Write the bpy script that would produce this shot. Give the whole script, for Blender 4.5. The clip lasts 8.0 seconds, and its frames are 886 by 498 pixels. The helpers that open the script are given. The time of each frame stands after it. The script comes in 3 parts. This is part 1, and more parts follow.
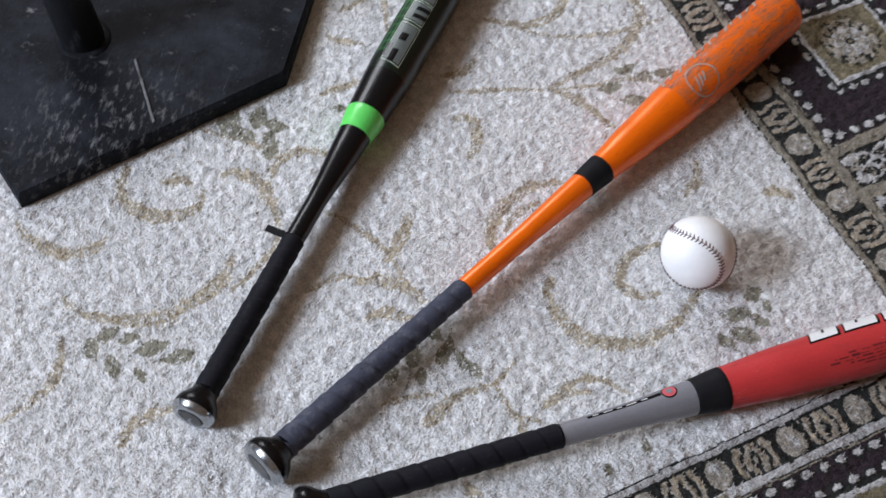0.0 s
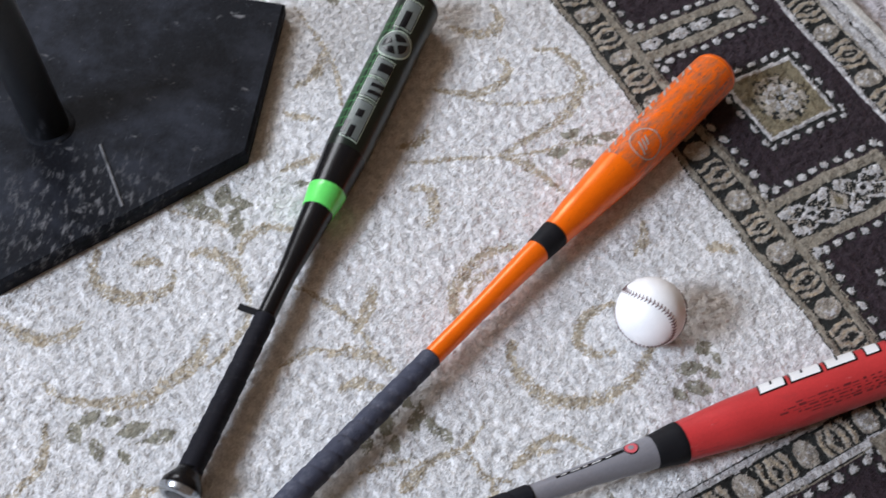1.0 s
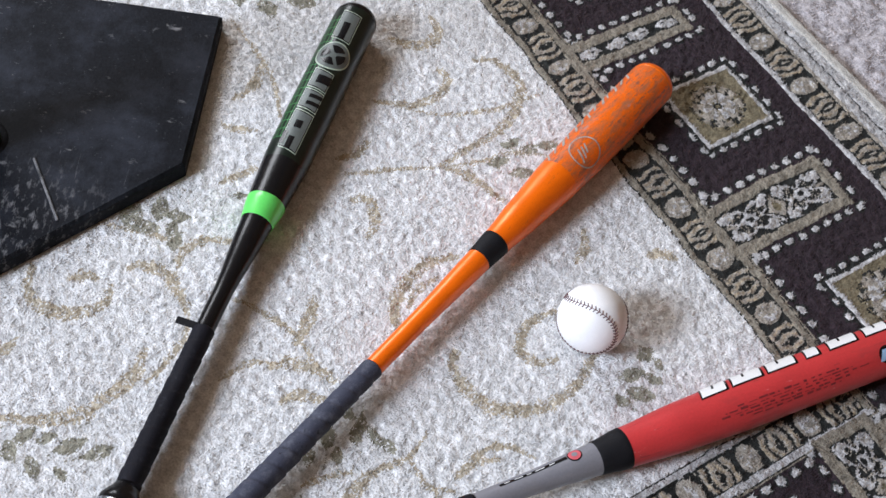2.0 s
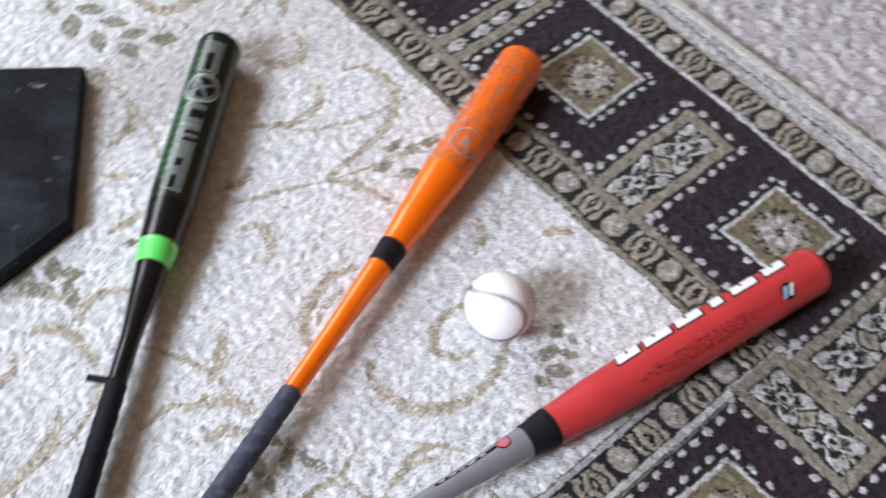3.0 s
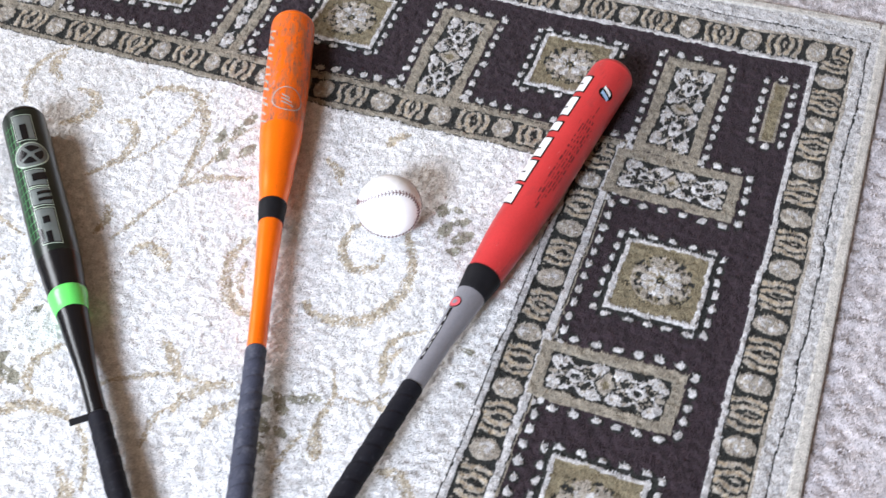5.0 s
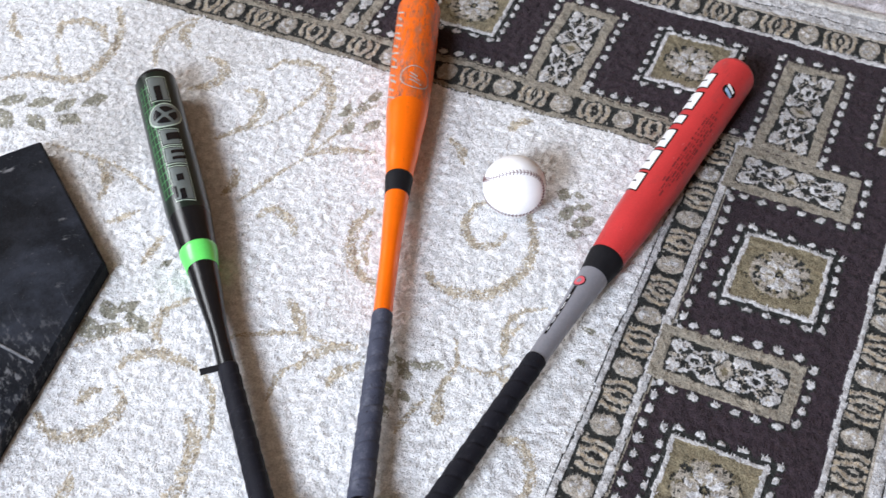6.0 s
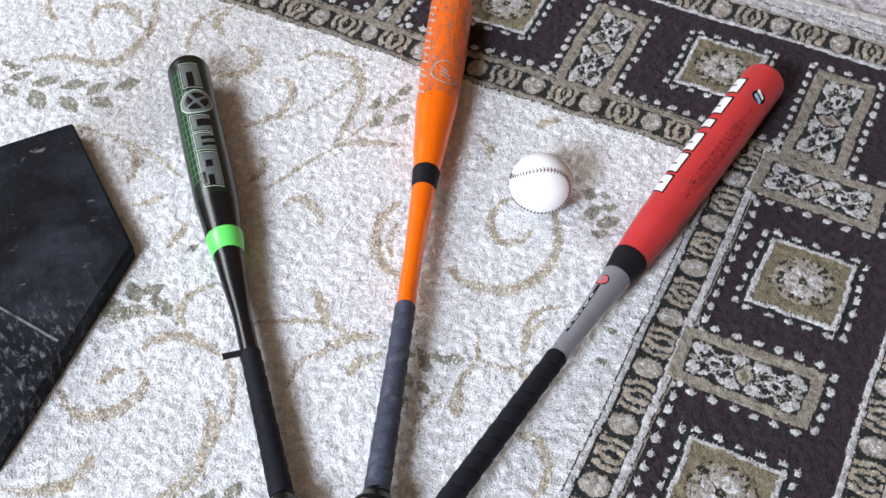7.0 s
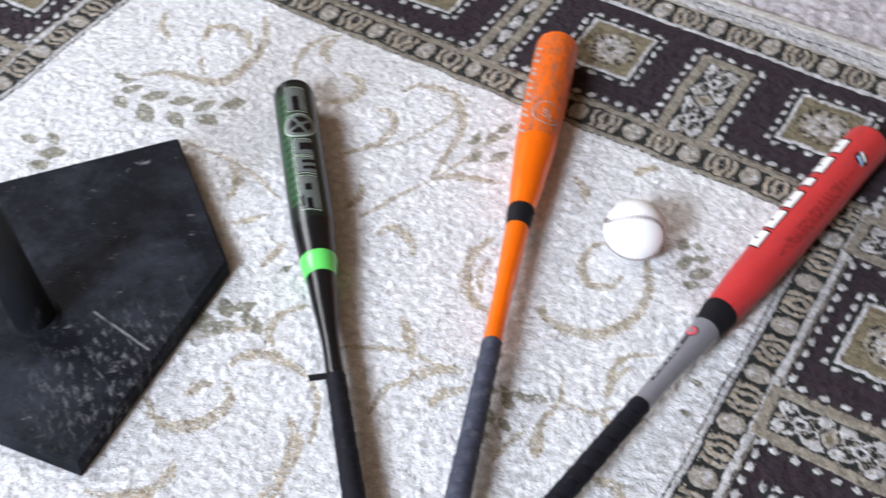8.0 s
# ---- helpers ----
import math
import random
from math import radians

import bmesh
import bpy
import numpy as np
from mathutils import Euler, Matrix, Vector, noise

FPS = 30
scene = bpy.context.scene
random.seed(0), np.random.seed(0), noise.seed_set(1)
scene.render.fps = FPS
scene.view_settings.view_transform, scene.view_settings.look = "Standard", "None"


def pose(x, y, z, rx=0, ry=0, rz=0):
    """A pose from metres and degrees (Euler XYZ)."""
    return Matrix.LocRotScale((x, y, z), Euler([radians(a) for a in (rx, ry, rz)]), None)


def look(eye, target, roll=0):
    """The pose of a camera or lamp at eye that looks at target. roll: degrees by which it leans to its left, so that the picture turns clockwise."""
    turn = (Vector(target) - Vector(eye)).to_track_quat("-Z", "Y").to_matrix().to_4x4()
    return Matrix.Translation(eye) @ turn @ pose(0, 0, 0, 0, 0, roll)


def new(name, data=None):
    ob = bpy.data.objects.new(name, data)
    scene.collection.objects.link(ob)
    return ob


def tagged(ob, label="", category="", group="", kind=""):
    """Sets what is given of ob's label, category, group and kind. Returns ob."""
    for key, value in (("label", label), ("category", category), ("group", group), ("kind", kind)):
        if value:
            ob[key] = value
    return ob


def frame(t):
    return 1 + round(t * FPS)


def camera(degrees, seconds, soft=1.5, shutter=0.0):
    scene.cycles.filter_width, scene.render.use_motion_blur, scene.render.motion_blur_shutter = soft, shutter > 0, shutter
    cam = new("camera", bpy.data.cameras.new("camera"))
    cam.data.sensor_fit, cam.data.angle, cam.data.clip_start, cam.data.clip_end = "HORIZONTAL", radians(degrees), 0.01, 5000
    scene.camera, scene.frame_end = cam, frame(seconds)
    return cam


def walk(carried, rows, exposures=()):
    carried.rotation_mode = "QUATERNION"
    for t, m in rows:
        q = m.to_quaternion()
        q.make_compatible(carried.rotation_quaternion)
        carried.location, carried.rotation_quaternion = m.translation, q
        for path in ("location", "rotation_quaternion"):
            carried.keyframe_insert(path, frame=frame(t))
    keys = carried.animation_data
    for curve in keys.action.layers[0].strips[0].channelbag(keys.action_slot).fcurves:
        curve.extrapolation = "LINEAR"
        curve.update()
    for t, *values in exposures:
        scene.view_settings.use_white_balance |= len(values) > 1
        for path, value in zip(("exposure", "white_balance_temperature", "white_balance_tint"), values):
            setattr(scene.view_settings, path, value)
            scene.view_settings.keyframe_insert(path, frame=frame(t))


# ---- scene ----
cam = camera(37.1, 8.0, soft=1.5, shutter=0.4)
PATH = [
    (0, (0.402, -0.879, 1.098), (-0.518, -0.291, -0.578), 6.6),
    (0.5, (0.377, -0.925, 1.165), (-0.492, -0.244, -0.503), 9.4),
    (1, (0.367, -0.91, 1.177), (-0.513, -0.217, -0.48), 8.9),
    (1.2, (0.377, -0.899, 1.171), (-0.507, -0.152, -0.46), 10.0),
    (2.3, (0.379, -0.909, 1.163), (-0.484, -0.133, -0.466), 11.0),
    (2.5, (0.375, -0.903, 1.173), (-0.484, -0.142, -0.466), 9.8),
    (3, (0.387, -0.89, 1.174), (-0.398, -0.019, -0.447), 6.5),
    (3.5, (0.441, -0.958, 1.139), (-0.264, 0.13, -0.383), 3.6),
    (4, (0.423, -1.075, 1.157), (-0.179, 0.054, -0.381), -0.4),
    (4.2, (0.453, -1.085, 1.146), (-0.158, 0.049, -0.384), -2.2),
    (5.3, (0.302, -1.265, 1.126), (-0.14, -0.014, -0.37), -2.1),
    (5.5, (0.281, -1.292, 1.115), (-0.177, -0.027, -0.365), -0.7),
    (6, (0.272, -1.296, 1.122), (-0.254, -0.071, -0.368), -0.6),
    (6.5, (0.277, -1.3, 1.128), (-0.282, -0.092, -0.365), 0.1),
    (7, (0.271, -1.307, 1.122), (-0.283, -0.093, -0.368), 0.5),
    (7.5, (0.266, -1.311, 1.127), (-0.291, -0.088, -0.354), 1.0),
    (8, (0.259, -1.32, 1.127), (-0.417, -0.124, -0.326), 1.1),
]
walk(cam, [(t, look(eye, target, roll)) for t, eye, target, roll in PATH],
     exposures=((0.0, -0.38), (1.0, -0.20), (2.5, 0.0), (3.0, 0.15), (3.5, 0.47), (4.2, 0.52), (5.5, 0.39), (6.0, 0.24), (6.5, 0.16), (8.0, 0.19)))


# ---- world, window light, added fill light ----
world = bpy.data.worlds.new("world")
scene.world = world
world.use_nodes = True
wn = world.node_tree.nodes
sky = wn.new("ShaderNodeTexSky")
sky.sky_type, sky.sun_disc, sky.sun_elevation, sky.sun_rotation = "NISHITA", False, radians(35), radians(195)
wn["Background"].inputs["Strength"].default_value = 0.10
world.node_tree.links.new(sky.outputs["Color"], wn["Background"].inputs["Color"])

WINDOW_S = (-1.30, -0.15, 1.95, 3.10)   # x0, x1, z0, z1 of the opening in the south wall
FILL_OPENING_W = (-1.10, 0.20, 1.10, 2.30)    # y0, y1, z0, z1 of an added fill-light opening in the west wall
ROOM = (-2.9, 2.3, -4.00, 1.6, 3.30)    # x0, x1, y0, y1, height


def window_lamp(name, x, y, z, w, h, rx, ry, rz, watts, colour):
    data = bpy.data.lights.new(name, "AREA")
    data.shape, data.size, data.size_y, data.energy, data.color = "RECTANGLE", w, h, watts, colour
    ob = new(name, data)
    ob.matrix_world = pose(x, y, z, rx, ry, rz)
    return ob


window_lamp("daylight_or_fill", (WINDOW_S[0] + WINDOW_S[1]) / 2, ROOM[2] + 0.02, (WINDOW_S[2] + WINDOW_S[3]) / 2,
            WINDOW_S[1] - WINDOW_S[0], WINDOW_S[3] - WINDOW_S[2], 90, 0, 0, 308, (0.77, 0.875, 1.06))
# added west fill: brightens the left side and lifts the shadows
window_lamp("daylight_or_fill", ROOM[0] + 0.02, (FILL_OPENING_W[0] + FILL_OPENING_W[1]) / 2, (FILL_OPENING_W[2] + FILL_OPENING_W[3]) / 2,
            FILL_OPENING_W[3] - FILL_OPENING_W[2], FILL_OPENING_W[1] - FILL_OPENING_W[0], 0, -90, 0, 76, (0.85, 0.875, 0.93))


# ---- materials ----
def material(name, colour, rough=0.8, metal=0.0, gloss=0.5, spread=0.15, scale=60, fine=600, bump=0.3, bump_size=0.002, coat=0.0, sheen=0.0):
    """A surface with colour that varies at two scales and a fine relief."""
    m = bpy.data.materials.new(name)
    m.use_nodes = True
    nt = m.node_tree
    nd, ln = nt.nodes, nt.links
    b = nd["Principled BSDF"]
    b.inputs["Roughness"].default_value = rough
    b.inputs["Metallic"].default_value = metal
    b.inputs["Specular IOR Level"].default_value = gloss
    b.inputs["Coat Weight"].default_value = coat
    b.inputs["Coat Roughness"].default_value = 0.15
    b.inputs["Sheen Weight"].default_value = sheen
    co = nd.new("ShaderNodeTexCoord")
    big, small = nd.new("ShaderNodeTexNoise"), nd.new("ShaderNodeTexNoise")
    big.inputs["Scale"].default_value, small.inputs["Scale"].default_value = scale, fine
    big.inputs["Detail"].default_value, small.inputs["Detail"].default_value = 4, 2
    ln.new(co.outputs["Object"], big.inputs["Vector"])
    ln.new(co.outputs["Object"], small.inputs["Vector"])
    add = nd.new("ShaderNodeMath")
    add.operation = "ADD"
    ln.new(big.outputs["Fac"], add.inputs[0])
    ln.new(small.outputs["Fac"], add.inputs[1])
    rng = nd.new("ShaderNodeMapRange")
    rng.inputs["From Min"].default_value, rng.inputs["From Max"].default_value = 0.6, 1.4
    rng.inputs["To Min"].default_value, rng.inputs["To Max"].default_value = 1 - spread, 1 + spread
    ln.new(add.outputs[0], rng.inputs["Value"])
    mul = nd.new("ShaderNodeVectorMath")
    mul.operation = "SCALE"
    mul.inputs[0].default_value = colour
    ln.new(rng.outputs["Result"], mul.inputs["Scale"])
    ln.new(mul.outputs[0], b.inputs["Base Color"])
    if bump:
        bp = nd.new("ShaderNodeBump")
        bp.inputs["Strength"].default_value, bp.inputs["Distance"].default_value = bump, bump_size
        ln.new(small.outputs["Fac"], bp.inputs["Height"])
        ln.new(bp.outputs["Normal"], b.inputs["Normal"])
    return m


def worn(m, colour, rough, scale=14, low=0.58, high=0.66, stretch=(1, 1, 1), spot=None, reach=0.1):
    """Lays patches of another colour (wear, scuffs, dust, painted sheen and highlights) over a material."""
    nt = m.node_tree
    nd, ln = nt.nodes, nt.links
    b = nd["Principled BSDF"]
    old = b.inputs["Base Color"].links[0].from_socket
    co, mp = nd.new("ShaderNodeTexCoord"), nd.new("ShaderNodeMapping")
    mp.inputs["Scale"].default_value = stretch
    ln.new(co.outputs["Object"], mp.inputs["Vector"])
    nz, rg, mx = nd.new("ShaderNodeTexNoise"), nd.new("ShaderNodeMapRange"), nd.new("ShaderNodeMix")
    nz.inputs["Scale"].default_value, nz.inputs["Detail"].default_value, nz.inputs["Roughness"].default_value = scale, 8, 0.7
    ln.new(mp.outputs["Vector"], nz.inputs["Vector"])
    rg.inputs["From Min"].default_value, rg.inputs["From Max"].default_value = low, high
    ln.new(nz.outputs["Fac"], rg.inputs["Value"])
    mx.data_type = "RGBA"
    amount = rg.outputs["Result"]
    if spot:
        far, fall, both = nd.new("ShaderNodeVectorMath"), nd.new("ShaderNodeMapRange"), nd.new("ShaderNodeMath")
        far.operation, both.operation = "DISTANCE", "MULTIPLY"
        far.inputs[1].default_value = spot
        ln.new(co.outputs["Object"], far.inputs[0])
        fall.inputs["From Min"].default_value, fall.inputs["From Max"].default_value = reach * 0.4, reach
        fall.inputs["To Min"].default_value, fall.inputs["To Max"].default_value = 1, 0
        ln.new(far.outputs["Value"], fall.inputs["Value"])
        ln.new(amount, both.inputs[0])
        ln.new(fall.outputs["Result"], both.inputs[1])
        amount = both.outputs[0]
    ln.new(amount, mx.inputs["Factor"])
    ln.new(old, mx.inputs["A"])
    mx.inputs["B"].default_value = (*colour, 1)
    ln.new(mx.outputs["Result"], b.inputs["Base Color"])
    rr = nd.new("ShaderNodeMapRange")
    rr.inputs["To Min"].default_value, rr.inputs["To Max"].default_value = b.inputs["Roughness"].default_value, rough
    ln.new(rg.outputs["Result"], rr.inputs["Value"])
    ln.new(rr.outputs["Result"], b.inputs["Roughness"])
    return m


def yarn(name, colour, spread=0.50):
    return material(name, colour, 0.95, spread=spread, scale=115, fine=420, bump=0.9, bump_size=0.0018, sheen=0.04)


CREAM, TAN, OLIVE, BROWN, IVORY, DARK, FRAME, SAND, LEAF, SCROLL = range(10)
YARNS = [yarn("cream_yarn", (0.715, 0.71, 0.705), 0.38), yarn("tan_yarn", (0.40, 0.33, 0.235)), yarn("olive_yarn", (0.20, 0.168, 0.105)),
         yarn("plum_brown_yarn", (0.027, 0.0155, 0.021)), yarn("ivory_yarn", (0.50, 0.49, 0.485)), yarn("charcoal_yarn", (0.016, 0.017, 0.015)),
         yarn("stone_yarn", (0.27, 0.24, 0.19)), yarn("sand_yarn", (0.35, 0.315, 0.265)), yarn("leaf_yarn", (0.30, 0.285, 0.225), 0.35),
         yarn("scroll_yarn", (0.46, 0.405, 0.315), 0.4)]
M_CARPET = yarn("carpet_yarn", (0.52, 0.485, 0.495), 0.5)
M_BINDING = yarn("binding_cloth", (0.50, 0.48, 0.44))
# wall and ceiling browns are chosen to make the ambient shade dim and brown
M_WALL = material("bounce_brown_wall", (0.16, 0.095, 0.048), 0.9, spread=0.05, scale=3, fine=300, bump=0.1)
M_CEIL = material("bounce_brown_ceiling", (0.22, 0.15, 0.09), 0.9, spread=0.04, scale=3, fine=200, bump=0.15)
M_TRIM = material("white_trim_paint", (0.78, 0.77, 0.74), 0.5, spread=0.04, scale=8, fine=300, bump=0.05)
# the large bluish clouds put a sheen into the rubber's colour
M_RUBBER = worn(material("black_rubber", (0.010, 0.011, 0.014), 0.62, gloss=0.07, spread=0.5, scale=9, fine=300, bump=0.25), (0.034, 0.038, 0.050), 0.62, 11, 0.46, 0.72)
worn(M_RUBBER, (0.20, 0.20, 0.205), 0.75, 60, 0.62, 0.72, (1, 0.5, 1))
worn(M_RUBBER, (0.075, 0.078, 0.085), 0.7, 190, 0.62, 0.72)
worn(M_RUBBER, (0.15, 0.15, 0.156), 0.75, 110, 0.53, 0.66, (0.6, 1.4, 1), (-0.120, 0.150, 0.02), 0.115)
worn(M_RUBBER, (0.10, 0.10, 0.108), 0.75, 22, 0.68, 0.72, (0.3, 4, 1))
M_TUBE = worn(material("black_tube_rubber", (0.009, 0.010, 0.012), 0.45, gloss=0.3, spread=0.3, scale=25, fine=200, bump=0.1), (0.09, 0.095, 0.11), 0.5, 30, 0.62, 0.75, (1, 1, 0.3))
M_SCUFF = worn(material("scuffed_rubber", (0.020, 0.022, 0.026), 0.45, spread=0.3, scale=30, fine=300, bump=0.3), (0.22, 0.22, 0.23), 0.6, 25, 0.42, 0.62)
M_BLACK = material("black_gloss_paint", (0.006, 0.006, 0.007), 0.26, gloss=0.26, spread=0.2, scale=40, fine=500, bump=0.05, coat=0.08)
M_GREEN_BODY = worn(material("dark_green_paint", (0.008, 0.014, 0.010), 0.28, gloss=0.28, spread=0.3, scale=40, fine=500, bump=0.05, coat=0.15), (0.030, 0.040, 0.032), 0.45, 60, 0.62, 0.74)
M_LIME = material("lime_green_paint", (0.13, 0.72, 0.13), 0.35, spread=0.06, scale=60, fine=500, bump=0.03, coat=0.3)
M_LINE_GREEN = material("green_line_paint", (0.07, 0.27, 0.09), 0.4, spread=0.2, scale=90, fine=600, bump=0)
M_LINE_EDGE = material("pale_green_outline_print", (0.42, 0.50, 0.40), 0.45, spread=0.2, scale=90, fine=600, bump=0)
M_SILVER = material("silver_print", (0.12, 0.138, 0.13), 0.45, 0.2, spread=0.2, scale=80, fine=600, bump=0.05)
M_ORANGE = worn(material("orange_paint", (1.0, 0.165, 0.001), 0.33, 0.2, spread=0.10, scale=40, fine=500, bump=0.05, coat=0.12), (0.50, 0.10, 0.02), 0.5, 160, 0.60, 0.72, (0.25, 1, 1))
M_ORANGE_WORN = worn(material("worn_orange_paint", (0.98, 0.16, 0.003), 0.36, 0.2, spread=0.15, scale=40, fine=500, bump=0.08, coat=0.12), (0.36, 0.16, 0.09), 0.45, 110, 0.44, 0.70, (0.35, 1, 1))
worn(M_ORANGE_WORN, (0.15, 0.10, 0.09), 0.5, 190, 0.53, 0.68, (0.3, 1, 1))
worn(M_ORANGE_WORN, (0.30, 0.26, 0.25), 0.5, 60, 0.60, 0.72, (0.5, 1, 1))
M_GREY_PRINT = material("worn_grey_print", (0.40, 0.34, 0.30), 0.5, spread=0.45, scale=120, fine=700, bump=0.05)
M_RED = worn(material("red_paint", (0.57, 0.040, 0.042), 0.42, spread=0.1, scale=30, fine=400, bump=0.08, coat=0.15), (0.38, 0.040, 0.042), 0.55, 30, 0.55, 0.70, (0.4, 1, 1))
worn(M_RED, (0.66, 0.22, 0.22), 0.6, 120, 0.64, 0.72, (0.4, 1, 1))
worn(M_RED, (0.24, 0.030, 0.034), 0.6, 190, 0.60, 0.72, (0.12, 1, 1))
M_RED_DARK = material("dark_red_print", (0.21, 0.022, 0.026), 0.5, spread=0.5, scale=150, fine=700, bump=0.05)
M_GREY = worn(material("grey_paint", (0.25, 0.25, 0.275), 0.38, 0.2, spread=0.1, scale=30, fine=400, bump=0.05, coat=0.2), (0.30, 0.30, 0.31), 0.5, 50, 0.64, 0.74)
M_WHITE = material("white_print", (0.88, 0.88, 0.87), 0.45, spread=0.06, scale=90, fine=600, bump=0)
M_TAPE = material("black_tape", (0.010, 0.010, 0.012), 0.6, gloss=0.15, spread=0.3, scale=60, fine=900, bump=0.3, bump_size=0.001)
M_GRIP_DARK = material("black_grip_wrap", (0.010, 0.010, 0.014), 0.62, gloss=0.14, spread=0.3, scale=60, fine=900, bump=0.4, bump_size=0.001)
M_GRIP_GREY = worn(material("blue_grey_grip_wrap", (0.046, 0.050, 0.075), 0.65, gloss=0.3, spread=0.3, scale=60, fine=900, bump=0.4, bump_size=0.001), (0.115, 0.12, 0.15), 0.8, 70, 0.50, 0.70)
worn(M_GRIP_GREY, (0.012, 0.012, 0.016), 0.8, 160, 0.58, 0.70)
worn(M_GRIP_DARK, (0.032, 0.033, 0.040), 0.8, 170, 0.57, 0.74)
M_CHROME = material("polished_knob_metal", (0.42, 0.44, 0.46), 0.22, 0.9, spread=0.15, scale=60, fine=500, bump=0.05)
# knob highlights are painted in as pale patches on the dark metal
M_KNOB_FACE = worn(material("dark_knob_metal", (0.03, 0.032, 0.036), 0.3, 0.6, spread=0.3, scale=60, fine=500, bump=0.1), (0.45, 0.46, 0.48), 0.3, 120, 0.58, 0.66)
M_PINK = material("pink_red_print", (0.62, 0.10, 0.12), 0.5, spread=0.1, bump=0)
M_BLUE = material("pale_blue_print", (0.35, 0.52, 0.72), 0.45, spread=0.15, scale=200, fine=700, bump=0)
M_LEATHER = material("white_ball_leather", (0.94, 0.935, 0.93), 0.5, spread=0.05, scale=60, fine=900, bump=0.15, bump_size=0.0006)
M_THREAD = material("dark_red_thread", (0.13, 0.065, 0.065), 0.7, spread=0.2, bump=0.2)
M_GLASS = bpy.data.materials.new("window_glass")
M_GLASS.use_nodes = True
M_GLASS.node_tree.nodes["Principled BSDF"].inputs["Transmission Weight"].default_value = 1.0
M_GLASS.node_tree.nodes["Principled BSDF"].inputs["Roughness"].default_value = 0.0
M_GLASS.node_tree.nodes["Principled BSDF"].inputs["IOR"].default_value = 1.45


# ---- mesh helpers ----
def part(name, bm, mat, parent=None, label=""):
    """Links a bmesh as one mesh object, under a thing or a part when one is given."""
    me = bpy.data.meshes.new(name)
    bmesh.ops.recalc_face_normals(bm, faces=bm.faces)
    bm.to_mesh(me)
    bm.free()
    me.materials.append(mat)
    ob = new(name, me)
    if parent is not None:
        ob.parent = parent
    if label:
        tagged(ob, label)
    return ob


def box(bm, x0, x1, y0, y1, z0, z1, bevel=0.0):
    r = bmesh.ops.create_cube(bm, size=1)
    bmesh.ops.transform(bm, verts=r["verts"], matrix=Matrix.Translation(((x0 + x1) / 2, (y0 + y1) / 2, (z0 + z1) / 2)) @ Matrix.Diagonal((x1 - x0, y1 - y0, z1 - z0, 1)))
    if bevel:
        edges = list({e for v in r["verts"] for e in v.link_edges})
        bmesh.ops.bevel(bm, geom=edges, offset=bevel, segments=2, affect="EDGES", profile=0.5)
    return bm


def boxed(name, mat, parent, *args, bevel=0.0, label=""):
    return part(name, box(bmesh.new(), *args, bevel=bevel), mat, parent, label)


def smooth(ob):
    for p in ob.data.polygons:
        p.use_smooth = True
    return ob


def blurred(a, along, times=1):
    for _ in range(times):
        for step in along:
            a = (a + np.roll(a, step, (0, 1)) + np.roll(a, (-step[0], -step[1]), (0, 1))) / 3
    return a / a.std()


def hills(shape, cells):
    """Smooth random ground, about so many grid steps from hill to hill."""
    ny, nx = shape
    a = rng.standard_normal((ny // cells + 3, nx // cells + 3))
    for n, axis in ((ny, 0), (nx, 1)):
        p = np.arange(n) / cells
        k = p.astype(int)
        f = p - k
        f = f * f * (3 - 2 * f)
        f = f[:, None] if axis == 0 else f[None, :]
        a = np.take(a, k, axis) * (1 - f) + np.take(a, k + 1, axis) * f
    return a / a.std()


def sheet(name, xs, ys, heights, kinds, mats, parent=None):
    """A grid of faces over xs and ys with a height at each corner and a material for each face."""
    nx, ny = len(xs), len(ys)
    co = np.empty((ny, nx, 3))
    co[..., 0], co[..., 1], co[..., 2] = xs[None, :], ys[:, None], heights
    i = (np.arange(ny - 1)[:, None] * nx + np.arange(nx - 1)[None, :]).ravel()
    quads = np.stack([i, i + 1, i + nx + 1, i + nx], 1)
    me = bpy.data.meshes.new(name)
    me.vertices.add(nx * ny)
    me.vertices.foreach_set("co", co.ravel())
    me.loops.add(quads.size)
    me.loops.foreach_set("vertex_index", quads.ravel().astype(np.int32))
    me.polygons.add(len(quads))
    me.polygons.foreach_set("loop_start", np.arange(0, quads.size, 4, dtype=np.int32))
    for m in mats:
        me.materials.append(m)
    me.polygons.foreach_set("material_index", np.asarray(kinds, np.int32).ravel())
    me.polygons.foreach_set("use_smooth", np.ones(len(quads), bool))
    me.update(calc_edges=True)
    ob = new(name, me)
    if parent is not None:
        ob.parent = parent
    return ob


def blades(name, px, py, pz, kinds, mats, parent, length, width, rise, lean):
    """A nap of single fibres: one slim triangle each, rooted at the given places."""
    n = len(px)
    turn = rng.uniform(0, 2 * np.pi, n)
    out = length * rng.uniform(0.35, 1.0, n)
    tip = np.stack([px + out * np.cos(turn) + lean[0], py + out * np.sin(turn) + lean[1], pz + rise * rng.uniform(0.45, 1.0, n)], 1)
    wide = width * rng.uniform(0.6, 1.0, n) / 2
    side = np.stack([-np.sin(turn) * wide, np.cos(turn) * wide, np.zeros(n)], 1)
    root = np.stack([px, py, pz], 1)
    co = np.stack([root - side, root + side, tip], 1).reshape(-1, 3)
    me = bpy.data.meshes.new(name)
    me.vertices.add(3 * n)
    me.vertices.foreach_set("co", co.ravel())
    me.loops.add(3 * n)
    me.loops.foreach_set("vertex_index", np.arange(3 * n, dtype=np.int32))
    me.polygons.add(n)
    me.polygons.foreach_set("loop_start", np.arange(0, 3 * n, 3, dtype=np.int32))
    for m in mats:
        me.materials.append(m)
